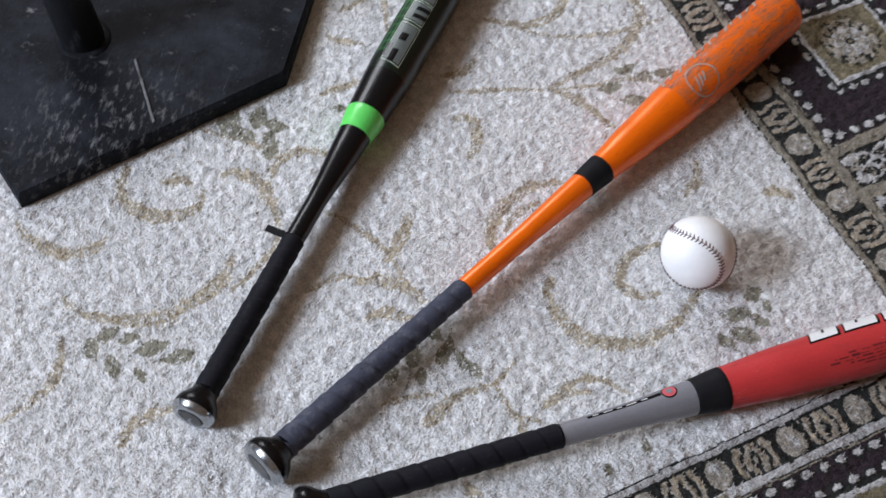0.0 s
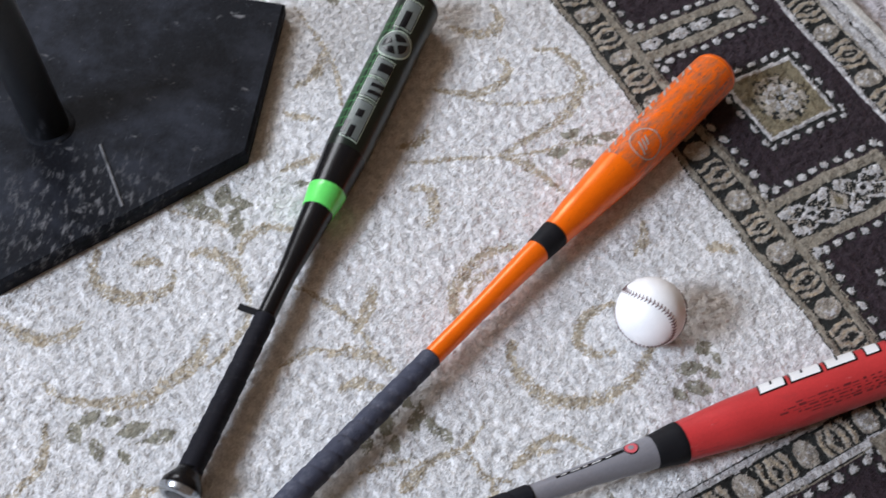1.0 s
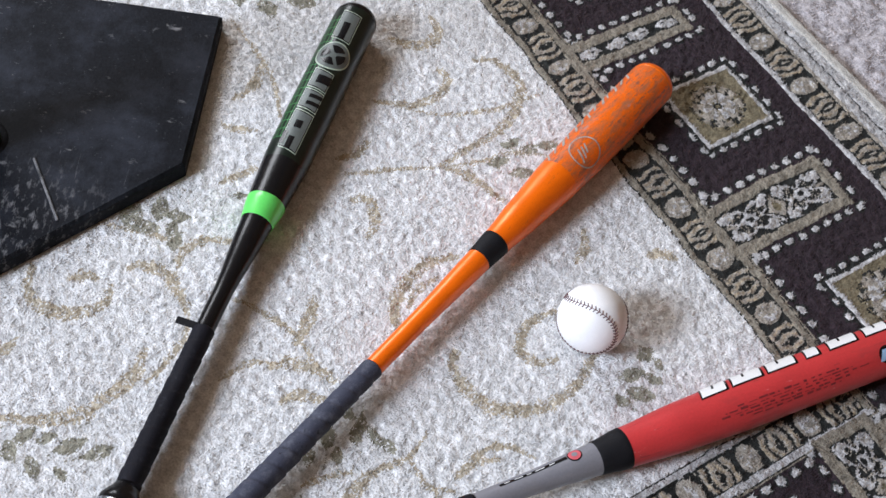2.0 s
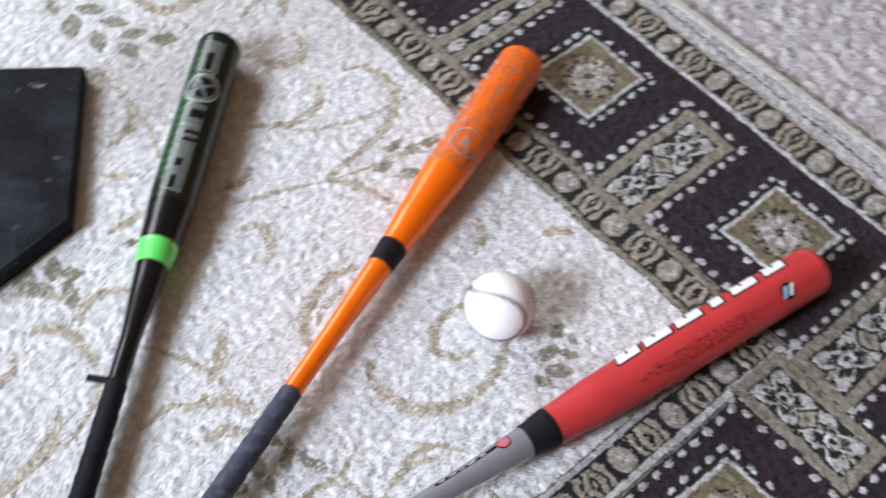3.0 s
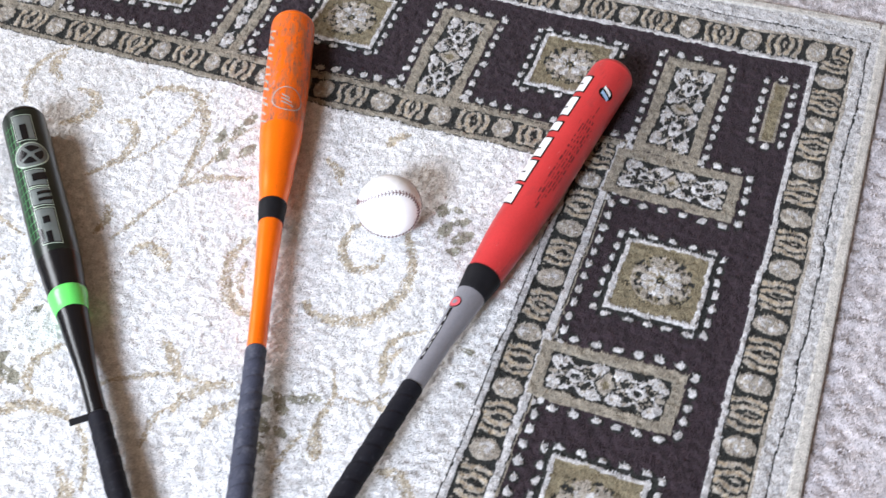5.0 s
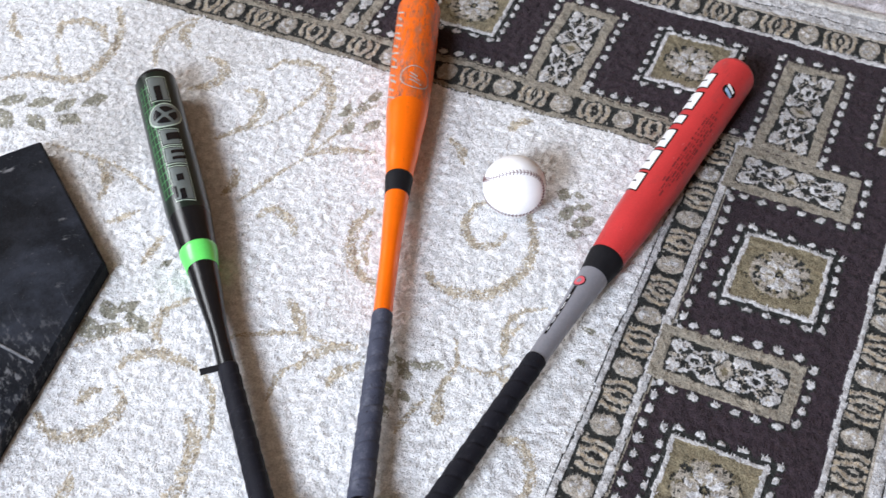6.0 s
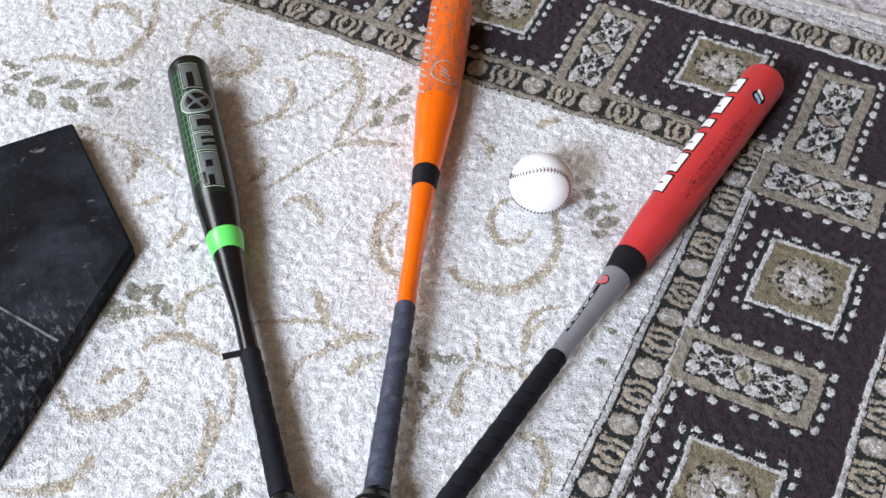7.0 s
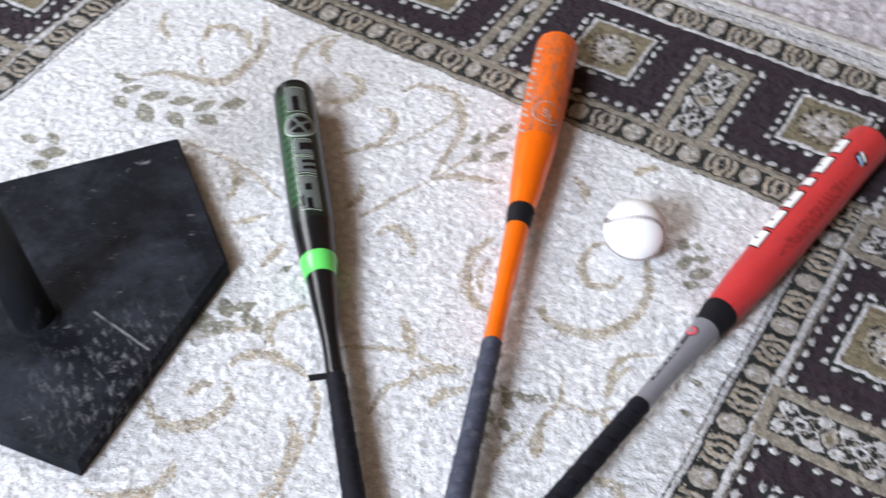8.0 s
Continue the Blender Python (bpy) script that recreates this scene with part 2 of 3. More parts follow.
    me.polygons.foreach_set("material_index", np.asarray(kinds, np.int32))
    me.update(calc_edges=True)
    ob = new(name, me)
    ob.parent = parent
    return ob


def steps(*stops):
    """Coordinates from stop to stop: (start, spacing up to the next stop), ..., end."""
    out = []
    for (a, d), b in zip(stops[:-1], [s[0] if isinstance(s, tuple) else s for s in stops[1:]]):
        out.append(np.linspace(a, b, max(2, round((b - a) / d) + 1))[:-1])
    return np.r_[np.concatenate(out), stops[-1]]


# ---- room ----
X0, X1, Y0, Y1, H = ROOM
T = 0.15
FLOOR_Z = -0.012
# unseen walls close the room and shape the bounce; the north one stands near
for name, args in (("wall_north", (X0 - T, X1 + T, Y1, Y1 + T, FLOOR_Z - 0.05, H)), ("wall_east", (X1, X1 + T, Y0, Y1, FLOOR_Z - 0.05, H))):
    tagged(boxed(name, M_WALL, None, *args), "unseen plain room wall, brown to dim and warm bounced light", "wall", kind="structure")
wx0, wx1, wz0, wz1 = WINDOW_S
bm = bmesh.new()
for args in ((X0 - T, wx0, Y0 - T, Y0, FLOOR_Z - 0.05, H), (wx1, X1 + T, Y0 - T, Y0, FLOOR_Z - 0.05, H),
             (wx0, wx1, Y0 - T, Y0, FLOOR_Z - 0.05, wz0), (wx0, wx1, Y0 - T, Y0, wz1, H)):
    box(bm, *args)
tagged(part("wall_south", bm, M_WALL), "unseen wall with a window opening, brown to warm bounced light", "wall", kind="structure")
# unseen ceiling, kept brown so that little light comes back from it
tagged(boxed("ceiling", M_CEIL, None, X0 - T, X1 + T, Y0 - T, Y1 + T, H + 0.002, H + 0.15), "unseen plain ceiling, brown to dim and warm bounced light", "ceiling", kind="structure")
# this opening exists only for the added fill light
vy0, vy1, vz0, vz1 = FILL_OPENING_W
bm = bmesh.new()
for args in ((X0 - T, X0, Y0, vy0, FLOOR_Z - 0.05, H), (X0 - T, X0, vy1, Y1, FLOOR_Z - 0.05, H),
             (X0 - T, X0, vy0, vy1, FLOOR_Z - 0.05, vz0), (X0 - T, X0, vy0, vy1, vz1, H)):
    box(bm, *args)
tagged(part("wall_west", bm, M_WALL), "unseen wall with a window opening, brown to warm bounced light", "wall", kind="structure")


def glazed(name, m, width, z0, z1):
    """A two-light window along its own x, from 0 to its width, with the wall's inner face at y = 0."""
    window = tagged(new(name), "unseen white framed window for soft daylight or fill", "window", kind="structure")
    window.matrix_world = m
    for a, b in ((0, 0.05), (width - 0.05, width), (width / 2 - 0.025, width / 2 + 0.025)):
        boxed("window_frame", M_TRIM, window, a, b, -0.10, -0.05, z0, z1, bevel=0.004)
    for z in (z0, z1 - 0.05):
        boxed("window_frame", M_TRIM, window, 0.05, width - 0.05, -0.098, -0.052, z, z + 0.05, bevel=0.004)
    for a, b in ((0.05, width / 2 - 0.025), (width / 2 + 0.025, width - 0.05)):
        boxed("pane", M_GLASS, window, a, b, -0.078, -0.072, z0 + 0.05, z1 - 0.05).visible_shadow = False


glazed("window_1", pose(wx0, Y0, 0), wx1 - wx0, wz0, wz1)
# unseen window added round the west fill lamp
glazed("fill_window", pose(X0, vy1, 0, 0, 0, -90), vy1 - vy0, vz0, vz1)

# wall-to-wall carpet: coarse twisted tufts
rng = np.random.default_rng(7)
cx = steps((X0, 0.12), (-0.5, 0.0040), (0.72, 0.12), X1)
cy = steps((Y0, 0.12), (-0.75, 0.0040), (0.80, 0.12), Y1)
tuft = blurred(rng.standard_normal((len(cy), len(cx))), ((0, 1), (1, 0)), 1)
lump = hills((len(cy), len(cx)), 5)
seen = np.outer((cy > -0.746) & (cy < 0.796), (cx > -0.496) & (cx < 0.716))
carpet_z = FLOOR_Z + np.where(seen, 0.0017 * tuft + 0.0004 * lump, 0.0)
floor = sheet("floor", cx, cy, carpet_z, np.zeros((len(cy) - 1, len(cx) - 1)), [M_CARPET])
n = 150000
sx, sy = rng.uniform(-0.5, 0.72, n), rng.uniform(-0.75, 0.80, n)
bare = (sx > 0.425) | (sy > 0.24)
sx, sy = sx[bare], sy[bare]
nap = blades("carpet_nap", sx, sy, carpet_z[np.searchsorted(cy, sy) - 1, np.searchsorted(cx, sx) - 1], np.zeros(len(sx)), [M_CARPET], floor, 0.0065, 0.0024, 0.0034, (0.001, -0.001))
tagged(nap, "loose fibre ends of the carpet", kind="stuff")
sx, sy = rng.uniform(X0 + 0.01, X1 - 0.01, 220000), rng.uniform(Y0 + 0.01, Y1 - 0.01, 220000)
bare = ((sx < -1.23) | (sx > 0.43) | (sy < -2.15) | (sy > 0.25)) & ((sx < -0.5) | (sx > 0.72) | (sy < -0.75) | (sy > 0.80))
sx, sy = sx[bare], sy[bare]
nap = blades("carpet_nap", sx, sy, np.full(len(sx), FLOOR_Z - 0.0005), np.zeros(len(sx)), [M_CARPET], floor, 0.016, 0.008, 0.0080, (0.001, -0.001))
tagged(nap, "loose fibre ends of the carpet", kind="stuff")
tagged(floor, "greyish pink wall-to-wall carpet with a coarse tufted pile", "carpet", kind="structure")

# ---- rug ----
RUG_X, RUG_Y = -0.3965, -0.95          # the rug's middle
RUG_W, RUG_L = 0.8135, 1.185           # half its width and length without the binding
gx = steps((RUG_X - RUG_W, 0.012), (-1.06, 0.0016), RUG_X + RUG_W)
gy = steps((RUG_Y - RUG_L, 0.012), (-0.98, 0.0016), RUG_Y + RUG_L)
fx, fy = (gx[1:] + gx[:-1]) / 2, (gy[1:] + gy[:-1]) / 2
PX, PY = np.meshgrid(fx, fy)
shape = PX.shape
wob = [hills(shape, 5) for _ in range(2)]
dither = blurred(rng.standard_normal(shape), ((0, 1), (1, 0)), 1)
drift = [hills(shape, 28) for _ in range(2)]
PX, PY = PX + 0.0004 * wob[0] + 0.0011 * drift[0], PY + 0.0004 * wob[1] + 0.0011 * drift[1]
U = -0.0005 + 0.9944 * PX - 0.0076 * PY          # the weave lies a little askew
V = 0.0037 + 0.0209 * PX + 1.0187 * PY
U = np.where(U < RUG_X, 2 * RUG_X - U, U)
V = np.where(V < RUG_Y, 2 * RUG_Y - V, V)
grain = rng.standard_normal(shape) + 0.6 * dither
kind = np.full(shape, CREAM)


def put(where, what):
    kind[where] = what


def near(x0, x1, y0, y1):
    a, b = np.searchsorted(fx, (x0, x1))
    c, d = np.searchsorted(fy, (y0, y1))
    return np.s_[c:d, a:b]


def vine(width, *points):
    """A scroll of tan yarn through the points, swelling in its middle."""
    p = [Vector(q) for q in points]
    p = [2 * p[0] - p[1], *p, 2 * p[-1] - p[-2]]
    line = []
    for a, b, c, d in zip(p, p[1:], p[2:], p[3:]):
        for k in range(10):
            t = k / 10
            line.append(0.5 * (2 * b + (c - a) * t + (2 * a - 5 * b + 4 * c - d) * t * t + (3 * b - a - 3 * c + d) * t ** 3))
    line = np.array([tuple(q) for q in line])
    s = near(line[:, 0].min() - 0.02, line[:, 0].max() + 0.02, line[:, 1].min() - 0.02, line[:, 1].max() + 0.02)
    best = np.full(PX[s].shape, 9.0)
    for n, q in enumerate(line):
        half = width * (0.52 + 0.62 * math.sin(math.pi * (n + 0.5) / len(line)))
        best = np.minimum(best, np.hypot(PX[s] - q[0], PY[s] - q[1]) / half)
    best = best + 0.24 * dither[s]
    k = kind[s]
    k[(best < 1.05) & (grain[s] > -1.15) & (k == CREAM)] = SCROLL
    k[(np.abs(best - 0.75) < 0.20) & (grain[s] > 0.5) & (k == SCROLL)] = TAN


def leaf(x, y, length, degrees):
    s = near(x - 0.04, x + 0.04, y - 0.04, y + 0.04)
    c, w, length = math.cos(radians(degrees)), math.sin(radians(degrees)), length * 1.15
    p, q = (PX[s] - x) * c + (PY[s] - y) * w, (PY[s] - y) * c - (PX[s] - x) * w
    k = kind[s]
    k[(np.abs(q) < length * 0.26 * np.clip(1 - (2 * p / length) ** 2, 0, 1) - 0.0005 * dither[s]) & (grain[s] > -1.7) & ((k <= TAN) | (k == SCROLL))] = LEAF


vine(0.0050, (-0.107, -0.282), (-0.118, -0.299), (-0.115, -0.328), (-0.094, -0.351), (-0.074, -0.344), (-0.068, -0.319))
vine(0.0068, (-0.053, -0.282), (-0.035, -0.318), (-0.028, -0.353), (-0.035, -0.386), (-0.055, -0.415), (-0.084, -0.426), (-0.111, -0.424), (-0.126, -0.409))
vine(0.0062, (-0.226, -0.343), (-0.233, -0.379), (-0.223, -0.416), (-0.199, -0.441), (-0.170, -0.452))
vine(0.0042, (-0.212, -0.379), (-0.211, -0.405), (-0.193, -0.429))
vine(0.0056, (-0.344, -0.405), (-0.333, -0.390), (-0.306, -0.398), (-0.291, -0.418))
vine(0.0062, (-0.251, -0.505), (-0.237, -0.520), (-0.223, -0.535), (-0.212, -0.552))
vine(0.0032, (-0.291, -0.577), (-0.269, -0.562), (-0.237, -0.551), (-0.212, -0.544), (-0.175, -0.544))
vine(0.0062, (-0.200, -0.584), (-0.197, -0.568), (-0.187, -0.556), (-0.172, -0.543), (-0.155, -0.538))
vine(0.0056, (-0.162, -0.594), (-0.162, -0.581), (-0.157, -0.570), (-0.141, -0.556))
vine(0.0032, (-0.213, -0.634), (-0.214, -0.615), (-0.212, -0.596), (-0.203, -0.579))
vine(0.0062, (-0.378, -0.657), (-0.374, -0.642), (-0.350, -0.626), (-0.322, -0.624), (-0.291, -0.628))
vine(0.0034, (-0.291, -0.628), (-0.271, -0.645), (-0.254, -0.675), (-0.243, -0.701))
vine(0.0068, (-0.277, -0.686), (-0.258, -0.703), (-0.249, -0.722), (-0.245, -0.746), (-0.247, -0.773))
vine(0.0062, (-0.427, -0.740), (-0.401, -0.755), (-0.375, -0.752), (-0.356, -0.738), (-0.347, -0.718), (-0.349, -0.698), (-0.367, -0.684))
vine(0.0056, (-0.392, -0.715), (-0.391, -0.701), (-0.381, -0.689))
vine(0.0056, (-0.386, -0.862), (-0.373, -0.851), (-0.351, -0.831), (-0.348, -0.811), (-0.354, -0.789))
vine(0.0050, (-0.355, -0.611), (-0.369, -0.594), (-0.370, -0.570), (-0.351, -0.546))
vine(0.0032, (-0.443, -0.658), (-0.417, -0.628), (-0.385, -0.602), (-0.363, -0.601))
vine(0.0062, (-0.748, -0.215), (-0.758, -0.192), (-0.739, -0.175), (-0.707, -0.180), (-0.683, -0.203))
vine(0.0068, (-0.707, -0.133), (-0.675, -0.185), (-0.665, -0.234), (-0.674, -0.273), (-0.709, -0.292), (-0.747, -0.298), (-0.773, -0.320))
vine(0.0034, (-0.727, -0.249), (-0.716, -0.267), (-0.702, -0.276))
vine(0.0050, (-0.832, -0.198), (-0.816, -0.225), (-0.792, -0.236))
vine(0.0042, (-0.597, -0.219), (-0.614, -0.192), (-0.617, -0.158), (-0.612, -0.129), (-0.591, -0.103))
vine(0.0056, (-0.575, -0.170), (-0.597, -0.149), (-0.595, -0.117))
vine(0.0068, (-0.540, -0.180), (-0.516, -0.183), (-0.505, -0.199), (-0.509, -0.221), (-0.536, -0.242))
vine(0.0056, (-0.462, -0.216), (-0.445, -0.215), (-0.428, -0.239), (-0.430, -0.272), (-0.444, -0.294), (-0.456, -0.311))
vine(0.0056, (-0.453, -0.169), (-0.442, -0.149), (-0.418, -0.140), (-0.393, -0.145), (-0.364, -0.173), (-0.350, -0.211), (-0.345, -0.256), (-0.339, -0.298))
vine(0.0032, (-0.339, -0.298), (-0.356, -0.335), (-0.368, -0.370), (-0.380, -0.396))
vine(0.0032, (-0.375, -0.124), (-0.378, -0.174), (-0.384, -0.203), (-0.402, -0.252), (-0.435, -0.291))
vine(0.0032, (-0.339, -0.298), (-0.325, -0.254), (-0.315, -0.211), (-0.290, -0.174))
vine(0.0050, (-0.333, -0.290), (-0.317, -0.276), (-0.297, -0.267), (-0.261, -0.256))
vine(0.0056, (-0.536, -0.452), (-0.538, -0.428), (-0.552, -0.411), (-0.567, -0.399))
vine(0.0032, (-0.642, -0.395), (-0.575, -0.394), (-0.518, -0.404), (-0.476, -0.420))
vine(0.0050, (-0.432, -0.521), (-0.431, -0.499), (-0.434, -0.477))
vine(0.0042, (-0.505, -0.483), (-0.490, -0.470), (-0.478, -0.450))
vine(0.0050, (-0.402, -0.393), (-0.399, -0.367), (-0.407, -0.348))
vine(0.0032, (-0.004, -0.477), (-0.016, -0.459), (-0.013, -0.427), (0.015, -0.408))
vine(0.0062, (0.029, -0.588), (0.047, -0.586), (0.061, -0.595), (0.074, -0.623), (0.072, -0.648))
vine(0.0034, (-0.038, -0.595), (-0.051, -0.575), (-0.053, -0.543), (-0.046, -0.518), (-0.061, -0.485))
vine(0.0032, (-0.046, -0.518), (-0.011, -0.516), (0.006, -0.496))
vine(0.0032, (-0.073, -0.622), (-0.071, -0.600), (-0.063, -0.570))
vine(0.0050, (-0.055, -0.565), (-0.041, -0.578), (-0.036, -0.595))
vine(0.0050, (-0.124, -0.156), (-0.118, -0.139), (-0.106, -0.129))
vine(0.0050, (-0.184, -0.200), (-0.165, -0.215), (-0.158, -0.237))
vine(0.0034, (-0.306, -0.849), (-0.280, -0.839))
vine(0.0062, (-0.280, -0.839), (-0.257, -0.807), (-0.245, -0.772), (-0.247, -0.735), (-0.255, -0.707), (-0.272, -0.689))
vine(0.0050, (-0.403, -0.863), (-0.374, -0.855), (-0.350, -0.834), (-0.344, -0.808), (-0.355, -0.785))
vine(0.0042, (-0.204, -0.935), (-0.210, -0.910), (-0.224, -0.886), (-0.248, -0.868), (-0.265, -0.862))
vine(0.0050, (-0.136, -0.855), (-0.151, -0.835), (-0.154, -0.811), (-0.145, -0.786))
vine(0.0056, (0.020, -0.573), (0.021, -0.536), (0.001, -0.510))
vine(0.0042, (-0.006, -0.486), (-0.011, -0.463), (-0.001, -0.437))
leaf(-0.248, -0.825, 0.026, 103); leaf(-0.235, -0.806, 0.020, 87); leaf(-0.218, -0.789, 0.029, 90)
leaf(-0.199, -0.771, 0.029, 80); leaf(-0.214, -0.829, 0.025, -7); leaf(-0.194, -0.810, 0.018, 6)
leaf(-0.241, -0.841, 0.026, -2); leaf(-0.766, -0.350, 0.026, 51); leaf(-0.730, -0.346, 0.033, 45)
leaf(-0.694, -0.335, 0.033, 45); leaf(-0.663, -0.328, 0.031, 71); leaf(-0.632, -0.310, 0.035, 57)
leaf(-0.718, -0.379, 0.040, -40); leaf(-0.678, -0.368, 0.037, -27); leaf(-0.642, -0.350, 0.034, -3)
leaf(-0.760, -0.378, 0.029, -25); leaf(-0.797, -0.337, 0.019, 9); leaf(-0.313, -0.232, 0.025, 79)
leaf(-0.328, -0.202, 0.022, 98); leaf(-0.311, -0.189, 0.025, 72); leaf(-0.287, -0.217, 0.026, 62)
leaf(-0.328, -0.211, 0.017, 17); leaf(-0.026, -0.239, 0.023, 97); leaf(-0.011, -0.234, 0.017, 7)
leaf(-0.013, -0.267, 0.028, 82); leaf(0.009, -0.273, 0.030, 48); leaf(0.000, -0.250, 0.022, 32)
leaf(0.007, -0.294, 0.020, 20); leaf(-0.124, -0.545, 0.026, 7); leaf(-0.095, -0.551, 0.022, -34)
leaf(-0.107, -0.574, 0.025, -37); leaf(-0.084, -0.535, 0.021, -8); leaf(-0.085, -0.577, 0.019, -25)
leaf(-0.099, -0.601, 0.020, -37); leaf(-0.441, -0.617, 0.025, -29); leaf(-0.430, -0.594, 0.030, -44)
leaf(-0.402, -0.596, 0.023, -41); leaf(-0.434, -0.625, 0.040, 0); leaf(-0.814, -0.495, 0.025, 7)
leaf(-0.786, -0.479, 0.025, -26); leaf(-0.771, -0.500, 0.037, 31); leaf(-0.772, -0.525, 0.031, 32)
leaf(0.068, -0.421, 0.016, -14); leaf(0.073, -0.464, 0.015, -42); leaf(-0.406, -0.510, 0.015, 67)
leaf(-0.415, -0.583, 0.027, 51); leaf(-0.386, -0.600, 0.028, -28); leaf(-0.419, -0.620, 0.031, 50)
leaf(-0.304, -0.166, 0.025, 74); leaf(-0.102, -0.538, 0.020, -36); leaf(-0.069, -0.528, 0.021, 6)
leaf(-0.782, -0.340, 0.021, 47)


# borders: ET and ER say how far in a spot lies from the field's edge, at the ends and at the sides
ET, ER = (V + 0.115) * 0.9, U - 0.097
M = np.maximum(ET, ER)
END = ET > ER                               # this spot belongs to the end border
ALONG = np.where(END, U + 0.001, V + 0.375)
ACROSS = M


def guard(low, high, shift, period):
    """A narrow stripe of pale ovals between dark crescents and leafy squiggles."""
    w = (M >= low) & (M < high)
    mid, half = (low + high) / 2, (high - low) / 2
    a = (ALONG - shift + period / 2) % period - period / 2
    q = (ACROSS - mid) / half
    put(w, SAND)
    squiggle = np.sin(np.abs(a) * 560 + 1.5 * np.sin(q * 3.2 + 1.0) + 1.2) + 0.25 * dither
    put(w & (squiggle < -0.35), DARK)
    put(w & (squiggle > 0.75), TAN)
    ring = np.hypot(a / 0.0195, q * 0.55)
    put(w & (ring < 1), DARK)
    oval = np.hypot(a / 0.0128, q / 0.93)
    put(w & (oval < 1), SAND)
    put(w & (oval < 0.75) & (dither > 0.5), IVORY)
    put(w & (np.abs(q) > 0.90), DARK)


put(M >= 0, DARK)
guard(0.0095, 0.043, 0.0, 0.0797)
line = (M >= 0.0016) & (M < 0.0082)
put(line, np.where(END, FRAME, IVORY)[line])
line = (M >= 0.043) & (M < 0.0515)
put(line, np.where(END, FRAME, IVORY)[line])
line = (M >= 0.0528) & (M < 0.0560)
put(line, FRAME)
put((M >= 0.0545) & (M < 0.240), BROWN)
put((M >= 0.240) & (M < 0.2465), IVORY)
guard(0.2465, 0.285, 0.011, 0.0820)
put((M >= 0.285), SAND)
put((M >= 0.289), IVORY)
put((M >= 0.302) & (M < 0.304), DARK)


def dots(along, away, gap, where=True):
    """Ivory knots in a row on the dark ground, each ringed with charcoal."""
    a = (along + gap / 2) % gap - gap / 2
    ring = np.hypot(a / 0.0052, (away - 0.0082) / 0.0041) + 0.08 * dither
    ground = ((kind == BROWN) | (kind == DARK)) & (M > 0.0545) & (M < 0.24) & where
    put((ring < 1.55) & ground, DARK)
    put((ring < 1) & ground, IVORY)


def framed(cx, cy, hx, hy):
    """How far a spot lies outside a box (inside: minus), with knots set all round it."""
    dx, dy = np.abs(U - cx) - hx, np.abs(V - cy) - hy
    close = np.maximum(dx, dy) < 0.02
    dots(U - cx, dy, 0.0225, where=close & (dx < 0.007))
    dots(V - cy, dx, 0.0188, where=close & (dy < 0.007))
    return np.maximum(dx, dy)


def medallion(cx, cy, hx, hy):
    d = framed(cx, cy, hx, hy)
    ring, turn = np.hypot(U - cx, V - cy), np.arctan2(V - cy, U - cx)
    near_it = (d < 0.006)
    put(near_it & (d >= 0), DARK)
    put(d < 0, OLIVE)
    put((d < 0) & (d > -0.0052), IVORY)
    speck = dither + 0.6 * np.sin(13 * turn)
    put((ring < 0.037) & (ring > 0.020) & (speck > 0.55), DARK)
    put((ring < 0.033) & (ring > 0.008) & (speck + 0.9 * np.cos(8 * turn) < 0.25), SAND)
    put((ring < 0.022) & (np.cos(8 * turn + 0.4) + 0.7 * dither > 0.1), IVORY)
    put((ring < 0.0055), DARK)
    put((ring < 0.0025), OLIVE)


def panel(cx, cy, hx, hy, upright):
    """A pale frame round a dark panel that holds two lobed flowers and a lozenge."""
    d = framed(cx, cy, hx, hy)
    put(d < 0, FRAME)
    put((d < -0.0135), DARK)
    p, q = (V - cy, U - cx) if upright else (U - cx, V - cy)
    reach, depth = (hy, hx) if upright else (hx, hy)
    reach, depth = reach - 0.0135, depth - 0.0135
    inside = d < -0.0150
    p, q = p + 0.0005 * dither, q + 0.0004 * wob[0]
    a, b = (np.abs(p) - reach * 0.50) / (reach * 0.50), q / (depth * 0.95)
    ring, turn = np.hypot(a, b), np.arctan2(b, a)
    lobe = ring / (0.50 + 0.72 * np.abs(np.sin(2 * turn)) ** 1.3) + 0.05 * dither
    put(inside & (lobe < 1.0), IVORY)
    put(inside & (lobe < 0.70) & (np.abs(np.sin(2 * turn)) > 0.30), DARK)
    put(inside & (ring < 0.40), DARK)
    put(inside & (ring + 0.04 * dither < 0.32), IVORY)
    put(inside & (ring < 0.15), DARK)
    put(inside & (np.hypot(np.abs(a) - 0.60, (np.abs(b) - 0.58)) + 0.03 * dither < 0.15), IVORY)
    put(inside & (lobe < 1.0) & (grain > 1.1) & (ring > 0.32), SAND)
    put(inside & (np.abs(b) < 0.10) & (np.abs(a) > 0.62) & (np.abs(a) < 0.95), SAND)
    eye = np.abs(p) / (reach * 0.17) + np.abs(q) / (depth * 0.66)
    put(inside & (eye < 1.25), DARK)
    put(inside & (eye < 0.95), SAND)
    put(inside & (eye < 0.45), OLIVE)


dots(ALONG + 0.004, M - 0.0535, 0.0195)
for k in range(0, 3):
    for s in (0.047 - 0.3055 * k, ):
        medallion(s, 0.056, 0.048, 0.053)
for k in range(0, 4):
    panel(0.199 - 0.3055 * k, 0.021, 0.0385, 0.0915, True)
for k in range(0, 3):
    medallion(0.239, -0.263 - 0.306 * k, 0.050, 0.053)
for k in range(0, 4):
    panel(0.218, -0.110 - 0.306 * k, 0.076, 0.0385, False)
d = framed(0.307, 0.050, 0.0095, 0.056)
put(d < 0, OLIVE)
put((d < 0) & (d > -0.003), FRAME)

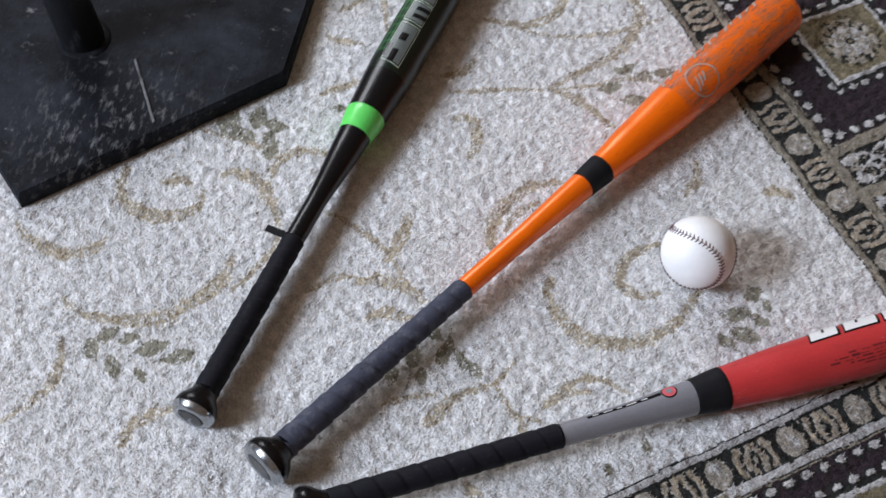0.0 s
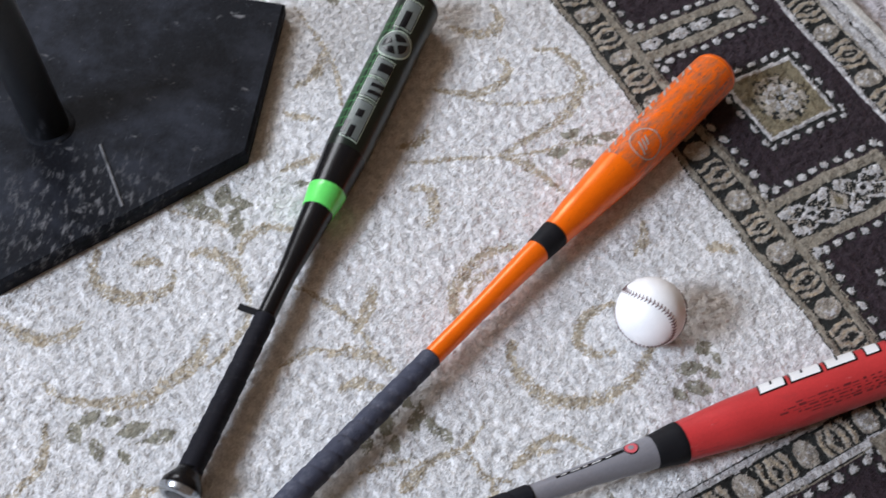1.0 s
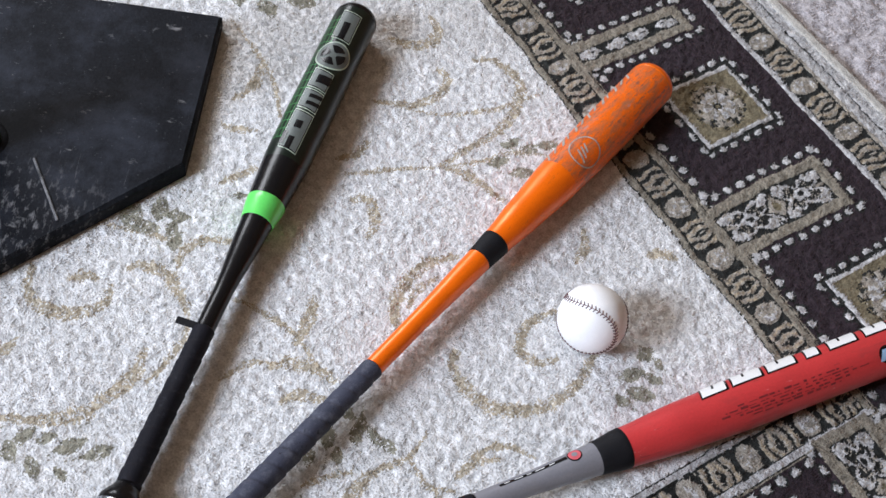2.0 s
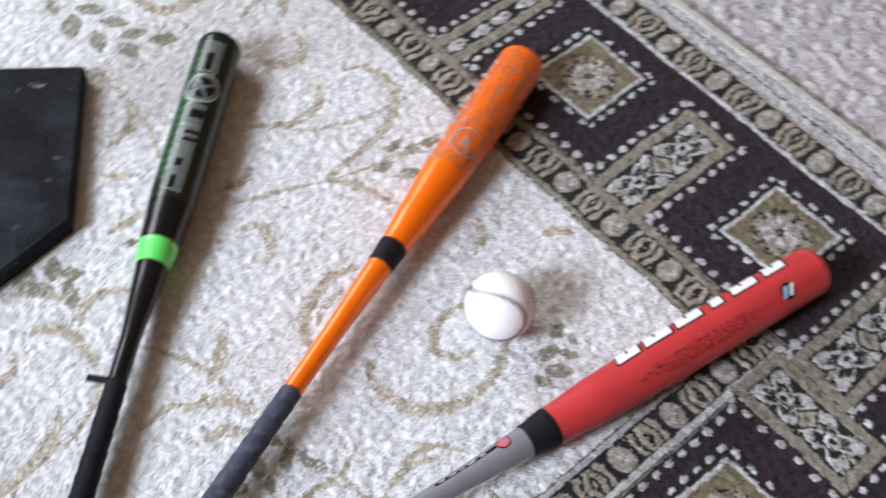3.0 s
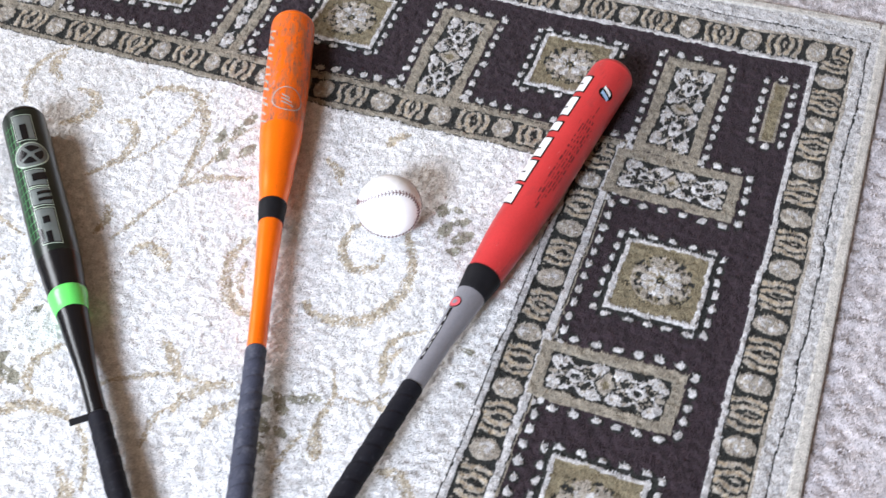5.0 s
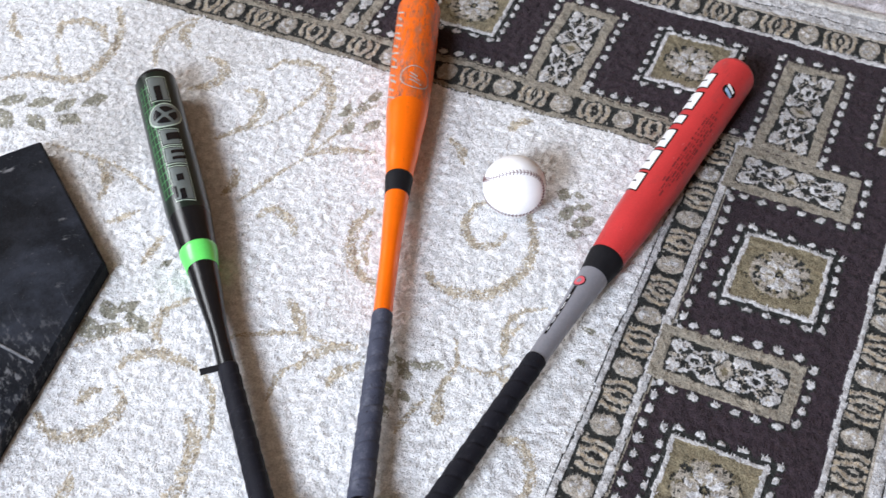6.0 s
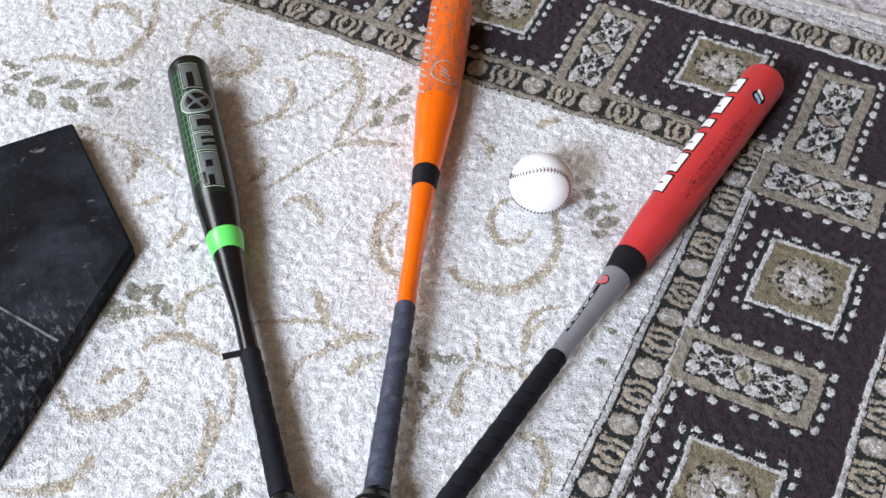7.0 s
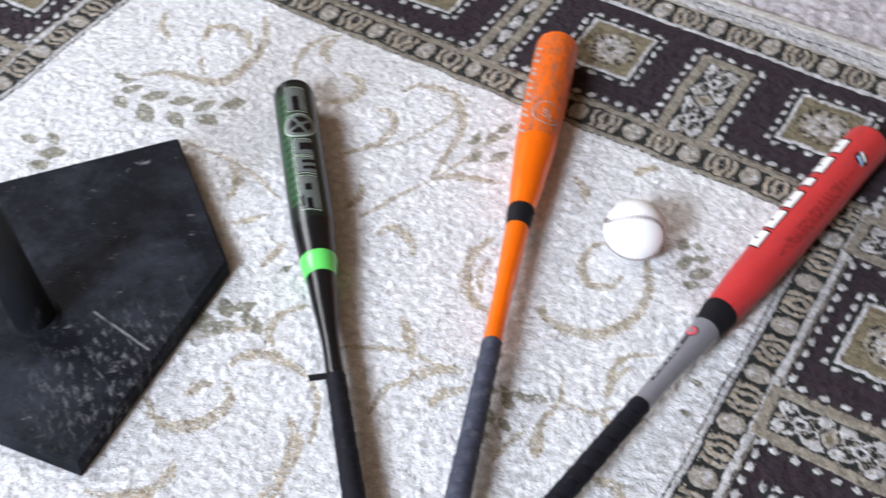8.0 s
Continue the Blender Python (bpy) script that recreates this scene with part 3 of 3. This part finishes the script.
# pile: short leaning tufts, cut lower in the dark ground
hshape = (len(gy), len(gx))
pile = rng.standard_normal(hshape)
clump = blurred(rng.standard_normal(hshape), ((1, 0), (0, 1), (1, 1), (1, -1)), 1)
swell = hills(hshape, 55)
level = np.array([0.0, -0.0002, -0.0003, -0.0009, 0.0006, -0.0009, 0.0002, 0.0002, -0.0003, -0.0002])[kind]
lift = np.zeros(hshape)
lift[:-1, :-1] = level
lift[-1], lift[:, -1] = lift[-2], lift[:, -2]
lift = (lift + np.roll(lift, 1, 0) + np.roll(lift, 1, 1) + np.roll(lift, (1, 1), (0, 1))) / 4
heights = -0.0026 + 0.00022 * pile + 0.00042 * clump + 0.00040 * hills(hshape, 3) + 0.0005 * swell + lift
rug = tagged(new("rug"), "cream area rug with tan scrolls and a plum-brown panelled border", "rug")
tagged(sheet("woven_face", gx, gy, heights, kind, YARNS, rug), "short cut pile woven in cream, tan and brown yarn")
n = 560000
sx, sy = rng.uniform(-1.05, RUG_X + RUG_W - 0.002, n), rng.uniform(-0.97, RUG_Y + RUG_L - 0.002, n)
ix, iy = np.searchsorted(gx, sx) - 1, np.searchsorted(gy, sy) - 1
nap = blades("nap", sx, sy, heights[iy, ix] - 0.0002, kind[iy, ix], YARNS, rug, 0.0034, 0.0015, 0.0025, (-0.0004, 0.0006))
tagged(nap, "short loose yarn ends of the pile", kind="stuff")
ex0, ex1, ey0, ey1 = RUG_X - RUG_W, RUG_X + RUG_W, RUG_Y - RUG_L, RUG_Y + RUG_L
for args in ((ex0 - 0.012, ex0 + 0.002, ey0 - 0.012, ey1 + 0.012), (ex1 - 0.002, ex1 + 0.012, ey0 - 0.012, ey1 + 0.012),
             (ex0 + 0.003, ex1 - 0.003, ey0 - 0.012, ey0 + 0.002), (ex0 + 0.003, ex1 - 0.003, ey1 - 0.002, ey1 + 0.012)):
    boxed("binding", M_BINDING, rug, *args, -0.011, 0.0, bevel=0.003, label="pale stitched cloth edge binding")
boxed("backing", M_BINDING, rug, ex0, ex1, ey0, ey1, -0.0105, -0.0075)


# ---- bats ----
def lathe(bm, profile, n=40, close=True):
    """A turned body along +x: profile of (x, radius)."""
    rings = []
    for x, r in profile:
        rings.append([bm.verts.new((x, r * math.sin(2 * math.pi * k / n), r * math.cos(2 * math.pi * k / n))) for k in range(n)])
    for a, b in zip(rings, rings[1:]):
        for k in range(n):
            bm.faces.new((a[k], a[(k + 1) % n], b[(k + 1) % n], b[k]))
    if close:
        bm.faces.new(rings[0])
        bm.faces.new(rings[-1])
    return bm


class Bat:
    """A bat that lies on the rug, from its knob's middle towards its barrel's end."""

    def __init__(self, knob, end, z_knob, z_end, radii, label):
        self.radii = radii
        a, b = Vector((*knob, z_knob)), Vector((*end, z_end))
        self.root = tagged(new("baseball_bat"), label, "baseball bat", "bats on the rug")
        d = (b - a).normalized()
        side = Vector((0, 0, 1)).cross(d).normalized()
        up = d.cross(side)
        self.root.matrix_world = Matrix.Translation(a) @ Matrix((d, side, up)).transposed().to_4x4()

    def r(self, x):
        xs, rs = zip(*self.radii)
        for i in range(len(xs) - 1):
            if x <= xs[i + 1]:
                t = max(0.0, (x - xs[i]) / (xs[i + 1] - xs[i]))
                t = t * t * (3 - 2 * t) * 0.5 + t * 0.5
                return rs[i] + (rs[i + 1] - rs[i]) * t
        return rs[-1]

    def section(self, name, x0, x1, mat, lift=0.0, label="", parent=None, soft=0.0):
        x1 = x1 if soft else x1 + 0.0006
        n = max(2, round((x1 - x0) / 0.006))
        prof = [(x0 + (x1 - x0) * k / n, self.r(x0 + (x1 - x0) * k / n) + lift) for k in range(n + 1)]
        if soft:
            prof = [(x0 - 0.0002, prof[0][1] - soft), (x0 - 0.0002, prof[0][1] - 0.0001), *prof, (x1 + 0.0002, prof[-1][1] - 0.0001), (x1 + 0.0002, prof[-1][1] - soft)]
        return smooth_sides(part(name, lathe(bmesh.new(), prof, close=False), mat, parent or self.root, label))

    def patch(self, name, x0, x1, a0, a1, mat, lift, parent, skew=0.0, bm=None):
        """A print on the body between two places along it and two angles round it (0: top, plus: its left side as seen from the knob)."""
        own = bm is None
        bm = bm or bmesh.new()
        nx, na = max(1, round((x1 - x0) / 0.008)), max(2, round(abs(a1 - a0) / 6))
        grid = []
        for i in range(nx + 1):
            row = []
            for k in range(na + 1):
                f = k / na
                x = x0 + (x1 - x0) * i / nx + skew * (f - 0.5)
                a, r = radians(a0 + (a1 - a0) * f), self.r(x) + lift
                row.append(bm.verts.new((x, r * math.sin(a), r * math.cos(a))))
            grid.append(row)
        for p, q in zip(grid, grid[1:]):
            for k in range(na):
                bm.faces.new((p[k], p[k + 1], q[k + 1], q[k]))
        return part(name, bm, mat, parent) if own else None

    def disc(self, name, x, a, rx, mat, lift, parent, inner=0.0, spokes=0):
        """A round or ring-shaped print on the body."""
        bm, n = bmesh.new(), 32
        def spot(ang, rad):
            px, arc = x + rad * math.cos(ang), rad * math.sin(ang)
            r = self.r(px) + lift
            w = radians(a) + arc / r
            return bm.verts.new((px, r * math.sin(w), r * math.cos(w)))
        rads = [rx * (inner + (1 - inner) * k / 3) for k in range(4)] if inner else [rx * k / 4 for k in range(1, 5)]
        rings = [[spot(2 * math.pi * k / n, q) for k in range(n)] for q in rads]
        for p, q in zip(rings, rings[1:]):
            for k in range(n):
                bm.faces.new((p[k], p[(k + 1) % n], q[(k + 1) % n], q[k]))
        if not inner:
            bm.faces.new(rings[0])
        return part(name, bm, mat, parent)

    def end_cap(self, name, x, mat, label=""):
        r = self.r(x)
        prof = [(x, r)] + [(x + 0.013 * math.sin(t * math.pi / 16), r - 0.009 + 0.009 * math.cos(t * math.pi / 16)) for t in range(1, 9)] + [(x + 0.0135, 0.012), (x + 0.012, 0.006), (x + 0.012, 0.001)]
        return smooth_sides(part(name, lathe(bmesh.new(), prof), mat, self.root, label))

    def knob(self, radius, mat, label, cap=None, start=0.0):
        r = self.r(0.02)
        prof = [(-0.012, radius * 0.55), (-0.0115, radius * 0.72), (-0.009, radius * 0.92), (-0.005, radius), (0.000, radius * 0.98), (0.005, radius * 0.85), (0.011, r * 1.2), (0.018, r * 1.02)]
        prof = [(x + start, q) for x, q in prof]
        ob = smooth_sides(part("knob", lathe(bmesh.new(), prof), mat, self.root, label))
        if cap:
            rim = [(-0.0122, radius * 0.60), (-0.0136, radius * 0.68), (-0.0132, radius * 0.80), (-0.0104, radius * 0.94), (-0.0060, radius * 1.01)]
            face = [(-0.0128, 0.001), (-0.0130, radius * 0.45), (-0.0126, radius * 0.64)]
            smooth_sides(part("knob_rim", lathe(bmesh.new(), [(x + start, q) for x, q in rim], close=False), cap, ob, "shiny metal knob rim"))
            # the plate carries its highlights in its colour
            smooth_sides(part("knob_plate", lathe(bmesh.new(), [(x + start, q) for x, q in face]), M_KNOB_FACE, ob, "dark knob plate with painted highlights"))
        return ob

    def grip(self, x0, x1, mat, turns, label, groove):
        """A spirally wrapped tape: each turn overlaps the last with a small step."""
        n, m = 48, max(24, int((x1 - x0) / 0.0014))
        pitch = (x1 - x0) / turns
        bm = bmesh.new()
        rings = []
        for i in range(m + 1):
            x = x0 + (x1 - x0) * i / m
            ring = []
            for k in range(n):
                f = ((x - x0) / pitch + k / n) % 1.0
                step = f if f > 0.14 else 1 - f * (0.86 / 0.14)
                r = self.r(x) + 0.0005 + 0.0009 * step - groove * math.exp(-((f - 0.13) / 0.06) ** 2)
                if i in (0, m):
                    r -= 0.0012
                a = 2 * math.pi * k / n
                ring.append(bm.verts.new((x, r * math.sin(a), r * math.cos(a))))
            rings.append(ring)
        for p, q in zip(rings, rings[1:]):
            for k in range(n):
                bm.faces.new((p[k], p[(k + 1) % n], q[(k + 1) % n], q[k]))
        bm.faces.new(rings[0]), bm.faces.new(rings[-1])
        return smooth_sides(part("grip", bm, mat, self.root, label))


def smooth_sides(ob):
    for p in ob.data.polygons:
        p.use_smooth = len(p.vertices) == 4
    return ob


# black and green bat
g = Bat((-0.1275, -0.7835), (-0.5636, -0.2680), 0.0195, 0.0262, ((0.0, 0.0112), (0.19, 0.0100), (0.25, 0.0101), (0.335, 0.0165), (0.37, 0.0212), (0.44, 0.0257), (0.50, 0.0262), (0.70, 0.0262)),
        "black and dark green metal baseball bat with a lime band")
g.knob(0.0205, M_BLACK, "black knob with a shiny end", M_CHROME, 0.009)
g.grip(0.022, 0.204, M_GRIP_DARK, 9, "black wrapped grip tape", 0.0003)
g.section("handle", 0.204, 0.343, M_BLACK, label="glossy black tapering handle")
g.section("band", 0.343, 0.370, M_LIME, 0.0004, "bright lime green band", soft=0.0008)
g.section("neck", 0.370, 0.420, M_BLACK)
barrel = g.section("barrel", 0.420, 0.657, M_GREEN_BODY, label="worn dark green and black barrel")
g.end_cap("end_cap", 0.657, M_BLACK, "black rounded end cap")
bm = bmesh.new()
for k in range(16):
    x = 0.445 + 0.0125 * k
    g.patch("", x, x + 0.0011, 16, 58, None, 0.00025, None, bm=bm)
for a in (18, 30, 42, 54):
    g.patch("", 0.445, 0.640, a, a + 1.6, None, 0.0003, None, bm=bm)
part("grid_print", bm, M_LINE_GREEN, barrel, "thin green printed grid lines")
for x0, x1, cuts in ((0.430, 0.484, ((0.56, 0.76, -9, 8), (-0.01, 0.32, -6, 8), (0.10, 0.44, 14, 25))), (0.490, 0.517, ((0.20, 0.40, -26, 6), (0.60, 0.80, -26, 6))),
                    (0.522, 0.549, ((0.28, 0.74, -26, 8),)), (0.602, 0.646, ((-0.01, 0.62, -8, 9),))):
    g.patch("letter_edge", x0 - 0.0015, x1 + 0.0015, -26.5, 24.5, M_LINE_EDGE, 0.0005, barrel, skew=0.004)
    g.patch("letter_line", x0 - 0.0004, x1 + 0.0004, -25.0, 23.0, M_BLACK, 0.0006, barrel, skew=0.004)
    g.patch("letter_block", x0 + 0.0010, x1 - 0.0010, -23.0, 21.0, M_SILVER, 0.0008, barrel, skew=0.004)
    for f0, f1, a0, a1 in cuts:
        w = x1 - x0
        g.patch("letter_slit", x0 + w * f0, x0 + w * f1, a0, a1, M_BLACK, 0.0011, barrel)
g.disc("wheel_edge", 0.575, -2, 0.0215, M_LINE_EDGE, 0.0005, barrel)
rim = g.disc("wheel", 0.575, -2, 0.0198, M_SILVER, 0.0008, barrel)
for k in range(4):
    bm = bmesh.new()
    rows = []
    for rad in (0.0045, 0.008, 0.0115, 0.0150):
        row = []
        for f in range(7):
            ang = math.pi / 2 * k + 0.5 + (0.0021 / rad) + (math.pi / 2 - 0.0042 / rad) * f / 6
            px, arc = 0.575 + rad * math.cos(ang), rad * math.sin(ang)
            q = g.r(px) + 0.0012
            w = radians(-2) + arc / q
            row.append(bm.verts.new((px, q * math.sin(w), q * math.cos(w))))
        rows.append(row)
    for p, q in zip(rows, rows[1:]):
        for f in range(6):
            bm.faces.new((p[f], p[f + 1], q[f + 1], q[f]))
    part("wheel_gap", bm, M_BLACK, rim)
# loose end of the grip tape
tab = bmesh.new()
box(tab, 0.198, 0.206, 0.008, 0.029, 0.004, 0.0062, bevel=0.0008)
part("tape_tab", tab, M_TAPE, g.root, "loose black tape end sticking out")

# orange bat
o = Bat((-0.0582, -0.7380), (-0.3115, -0.0058), 0.0220, 0.0280, ((0.0, 0.0120), (0.24, 0.0102), (0.32, 0.0107), (0.42, 0.0140), (0.455, 0.0162), (0.50, 0.0205), (0.57, 0.0258), (0.65, 0.0280), (0.80, 0.0283)),
        "scuffed orange metal baseball bat with a black band")
o.knob(0.0235, M_BLACK, "black knob with a shiny end", M_CHROME)
o.grip(0.014, 0.248, M_GRIP_GREY, 11, "faded blue-grey wrapped grip tape", 0.0007)
o.section("handle", 0.248, 0.421, M_ORANGE, label="smooth orange tapering handle")
o.section("band", 0.421, 0.451, M_TAPE, 0.0004, "black tape band", soft=0.0008)
o.section("neck", 0.451, 0.566, M_ORANGE, label="smooth orange flare")
barrel = o.section("barrel", 0.566, 0.758, M_ORANGE_WORN, label="orange barrel with paint worn to grey")
o.end_cap("end_cap", 0.758, M_ORANGE, "rounded orange end cap")
for k in range(13):
    o.patch("worn_stripe", 0.572 + 0.0135 * k, 0.5752 + 0.0135 * k + 0.0008 * (k % 3), 36 + 5 * (k % 2), 70 - 4 * (k % 3), M_GREY_PRINT, 0.0004, barrel, skew=0.014)
o.disc("oval_mark", 0.602, -18, 0.0200, M_GREY_PRINT, 0.0004, barrel, inner=0.92)
for k in range(3):
    o.patch("oval_mark_bar", 0.592 + 0.006 * k, 0.5945 + 0.006 * k, -36 + 6 * k, -2, M_GREY_PRINT, 0.0004, barrel, skew=0.006)

# red bat
r = Bat((-0.0030, -0.7350), (0.1120, 0.0236), 0.0205, 0.0273, ((0.0, 0.0108), (0.24, 0.0104), (0.30, 0.0116), (0.37, 0.0163), (0.402, 0.0203), (0.47, 0.0250), (0.54, 0.0273), (0.80, 0.0275)),
        "red and grey baseball bat with a black grip")
r.knob(0.0205, M_BLACK, "black rubber knob", start=0.010)
r.grip(0.024, 0.242, M_GRIP_DARK, 10, "black wrapped grip tape", 0.0004)
neck = r.section("handle", 0.242, 0.371, M_GREY, label="metallic grey handle")
r.section("band", 0.371, 0.402, M_TAPE, 0.0005, "black tape band", soft=0.0008)
barrel = r.section("barrel", 0.402, 0.751, M_RED, label="matt red barrel with rubbed paint")
r.end_cap("end_cap", 0.751, M_RED, "rounded red end cap")
for x0, x1 in ((0.497, 0.525), (0.533, 0.567), (0.575, 0.608), (0.622, 0.637), (0.651, 0.684), (0.696, 0.724)):
    r.patch("letter_edge", x0 - 0.0022, x1 + 0.0022, 20, 78, M_BLACK, 0.0004, barrel, skew=0.010)
    r.patch("letter_block", x0, x1, 24, 74, M_WHITE, 0.0007, barrel, skew=0.010)
    if x1 - x0 > 0.02:
        r.patch("letter_cut", x0 + 0.013, x0 + 0.0155, 40, 62, M_BLACK, 0.0010, barrel, skew=0.005)
dice = random.Random(5)
bm = bmesh.new()
for a, x0, x1 in ((-24, 0.520, 0.640), (-31, 0.505, 0.660), (-38, 0.500, 0.670), (-45, 0.520, 0.650), (-52, 0.535, 0.640)):
    x = x0
    while x < x1:
        w = dice.uniform(0.002, 0.011)
        r.patch("", x, x + w, a + dice.uniform(-1, 1), a + dice.uniform(2.0, 4.5), None, 0.0003, None, bm=bm)
        x += w + dice.uniform(0.001, 0.006)
part("small_print", bm, M_RED_DARK, barrel, "rubbed dark bars of small print")
r.disc("badge", 0.701, -31, 0.0095, M_BLACK, 0.0003, barrel)
r.patch("badge_bar", 0.694, 0.700, -43, -19, M_BLUE, 0.0006, barrel, skew=0.006)
r.patch("badge_bar", 0.703, 0.708, -43, -19, M_WHITE, 0.0006, barrel, skew=0.006)
r.patch("stripe_edge", 0.268, 0.340, 20, 36, M_BLACK, 0.0003, neck)
for x, w in ((0.273, 0.006), (0.284, 0.009), (0.297, 0.005), (0.306, 0.010), (0.321, 0.006)):
    r.patch("stripe_print", x, x + w, 26, 30, M_WHITE, 0.0005, neck)
r.disc("shield_edge", 0.348, 26, 0.0075, M_BLACK, 0.0004, neck)
r.disc("shield_mark", 0.348, 26, 0.0064, M_PINK, 0.0007, neck)
r.disc("shield_eye", 0.348, 26, 0.0030, M_GREY, 0.0010, neck)


# ---- baseball ----
BALL_R = 0.0365
ball = tagged(new("baseball"), "clean white leather baseball with dark stitching", "ball")
ball.matrix_world = pose(-0.073, -0.282, BALL_R - 0.001, -108.0, 68.1, 87.3)
bm = bmesh.new()
bmesh.ops.create_icosphere(bm, subdivisions=5, radius=BALL_R)
smooth(part("cover", bm, M_LEATHER, ball, "smooth white leather cover"))


def seam(t, b=0.64):
    c = 2 * math.sqrt(b * (1 - b))
    return Vector((b * math.cos(t) + (1 - b) * math.cos(3 * t), b * math.sin(t) - (1 - b) * math.sin(3 * t), c * math.sin(2 * t)))


def rod(bm, a, b, radius, n=6):
    d = (b - a).normalized()
    u = d.orthogonal().normalized()
    v = d.cross(u)
    rings = [[bm.verts.new(p + radius * (math.cos(2 * math.pi * k / n) * u + math.sin(2 * math.pi * k / n) * v)) for k in range(n)] for p in (a, b)]
    for k in range(n):
        bm.faces.new((rings[0][k], rings[0][(k + 1) % n], rings[1][(k + 1) % n], rings[1][k]))
    bm.faces.new(rings[0]), bm.faces.new(rings[1])


bm, groove = bmesh.new(), bmesh.new()
for k in range(108):
    t = 2 * math.pi * k / 108
    p, q = seam(t), seam(t + 0.02)
    d = (q - p).normalized()
    s = p.cross(d).normalized()
    for w in (1, -1):
        rod(bm, p * (BALL_R + 0.0003), (p + 0.085 * w * s + 0.045 * d).normalized() * (BALL_R + 0.0002), 0.00055)
    rod(groove, p * BALL_R, seam(t + 2 * math.pi / 108) * BALL_R, 0.0004)
part("stitching", bm, M_THREAD, ball, "double row of dark red stitches")
part("seam", groove, M_THREAD, ball)


# ---- batting tee ----
tee = tagged(new("batting_tee"), "scuffed black rubber batting tee with home-plate base", "batting tee")
tee.matrix_world = Matrix.Translation((-0.457, -0.551, 0.0)) @ Matrix(((-0.793, -0.608, 0), (0.608, -0.793, 0), (0, 0, 1))).to_4x4()
OUTLINE = ((0.0, 0.0), (0.227, 0.0), (0.227, 0.430), (0.0, 0.430), (-0.213, 0.215))


def slab(bm, outline, z0, z1, inset, drop):
    """A flat plate with a sloping rim."""
    cx, cy = sum(p[0] for p in outline) / len(outline), sum(p[1] for p in outline) / len(outline)
    rings = []
    for z, k in ((z0, 0), (z1 - drop, 0), (z1, inset)):
        ring = []
        for x, y in outline:
            d = Vector((cx - x, cy - y)).normalized() * k
            ring.append(bm.verts.new((x + d.x, y + d.y, z)))
        rings.append(ring)
    n = len(outline)
    for a, b in zip(rings, rings[1:]):
        for k in range(n):
            bm.faces.new((a[k], a[(k + 1) % n], b[(k + 1) % n], b[k]))
    bm.faces.new(rings[0]), bm.faces.new(rings[-1])
    return bm


plate = part("base_plate", slab(bmesh.new(), OUTLINE, -0.001, 0.020, 0.004, 0.004), M_RUBBER, tee, "scuffed black rubber home plate")
POST = (-0.004, 0.2200)
# the tube is set in a shallow collar and leans a little
SPIN = Matrix(((0, 0, 1, 0), (0, 1, 0, 0), (1, 0, 0, 0), (0, 0, 0, 1)))
LEANED = Matrix.Translation((*POST, 0.02)) @ Matrix.Rotation(radians(7.0), 4, Vector((-0.35, 0.94, 0)).cross(Vector((0, 0, 1))) * -1)
bm = lathe(bmesh.new(), [(0.0195, 0.0300), (0.0208, 0.0290), (0.0220, 0.0262), (0.0228, 0.0235)], 40)
bmesh.ops.transform(bm, verts=bm.verts, matrix=Matrix.Translation((*POST, 0)) @ SPIN)
smooth_sides(part("collar", bm, M_RUBBER, tee, "shallow rubber collar round the post"))
bm = lathe(bmesh.new(), [(-0.004, 0.0230), (0.08, 0.0226), (0.28, 0.0225), (0.56, 0.0222), (0.58, 0.0218), (0.58, 0.017), (0.38, 0.017)], 40, False)
bmesh.ops.transform(bm, verts=bm.verts, matrix=LEANED @ SPIN)
smooth_sides(part("post", bm, M_TUBE, tee, "upright black rubber tube"))
bm = bmesh.new()
box(bm, 0.0, 0.088, -0.0014, 0.0014, 0.0185, 0.0218, bevel=0.0008)
bmesh.ops.transform(bm, verts=bm.verts, matrix=pose(POST[0] - 0.016, POST[1] - 0.062, 0, 0, 0, -150))
part("rib", bm, M_SCUFF, tee, "raised moulded rib worn pale")
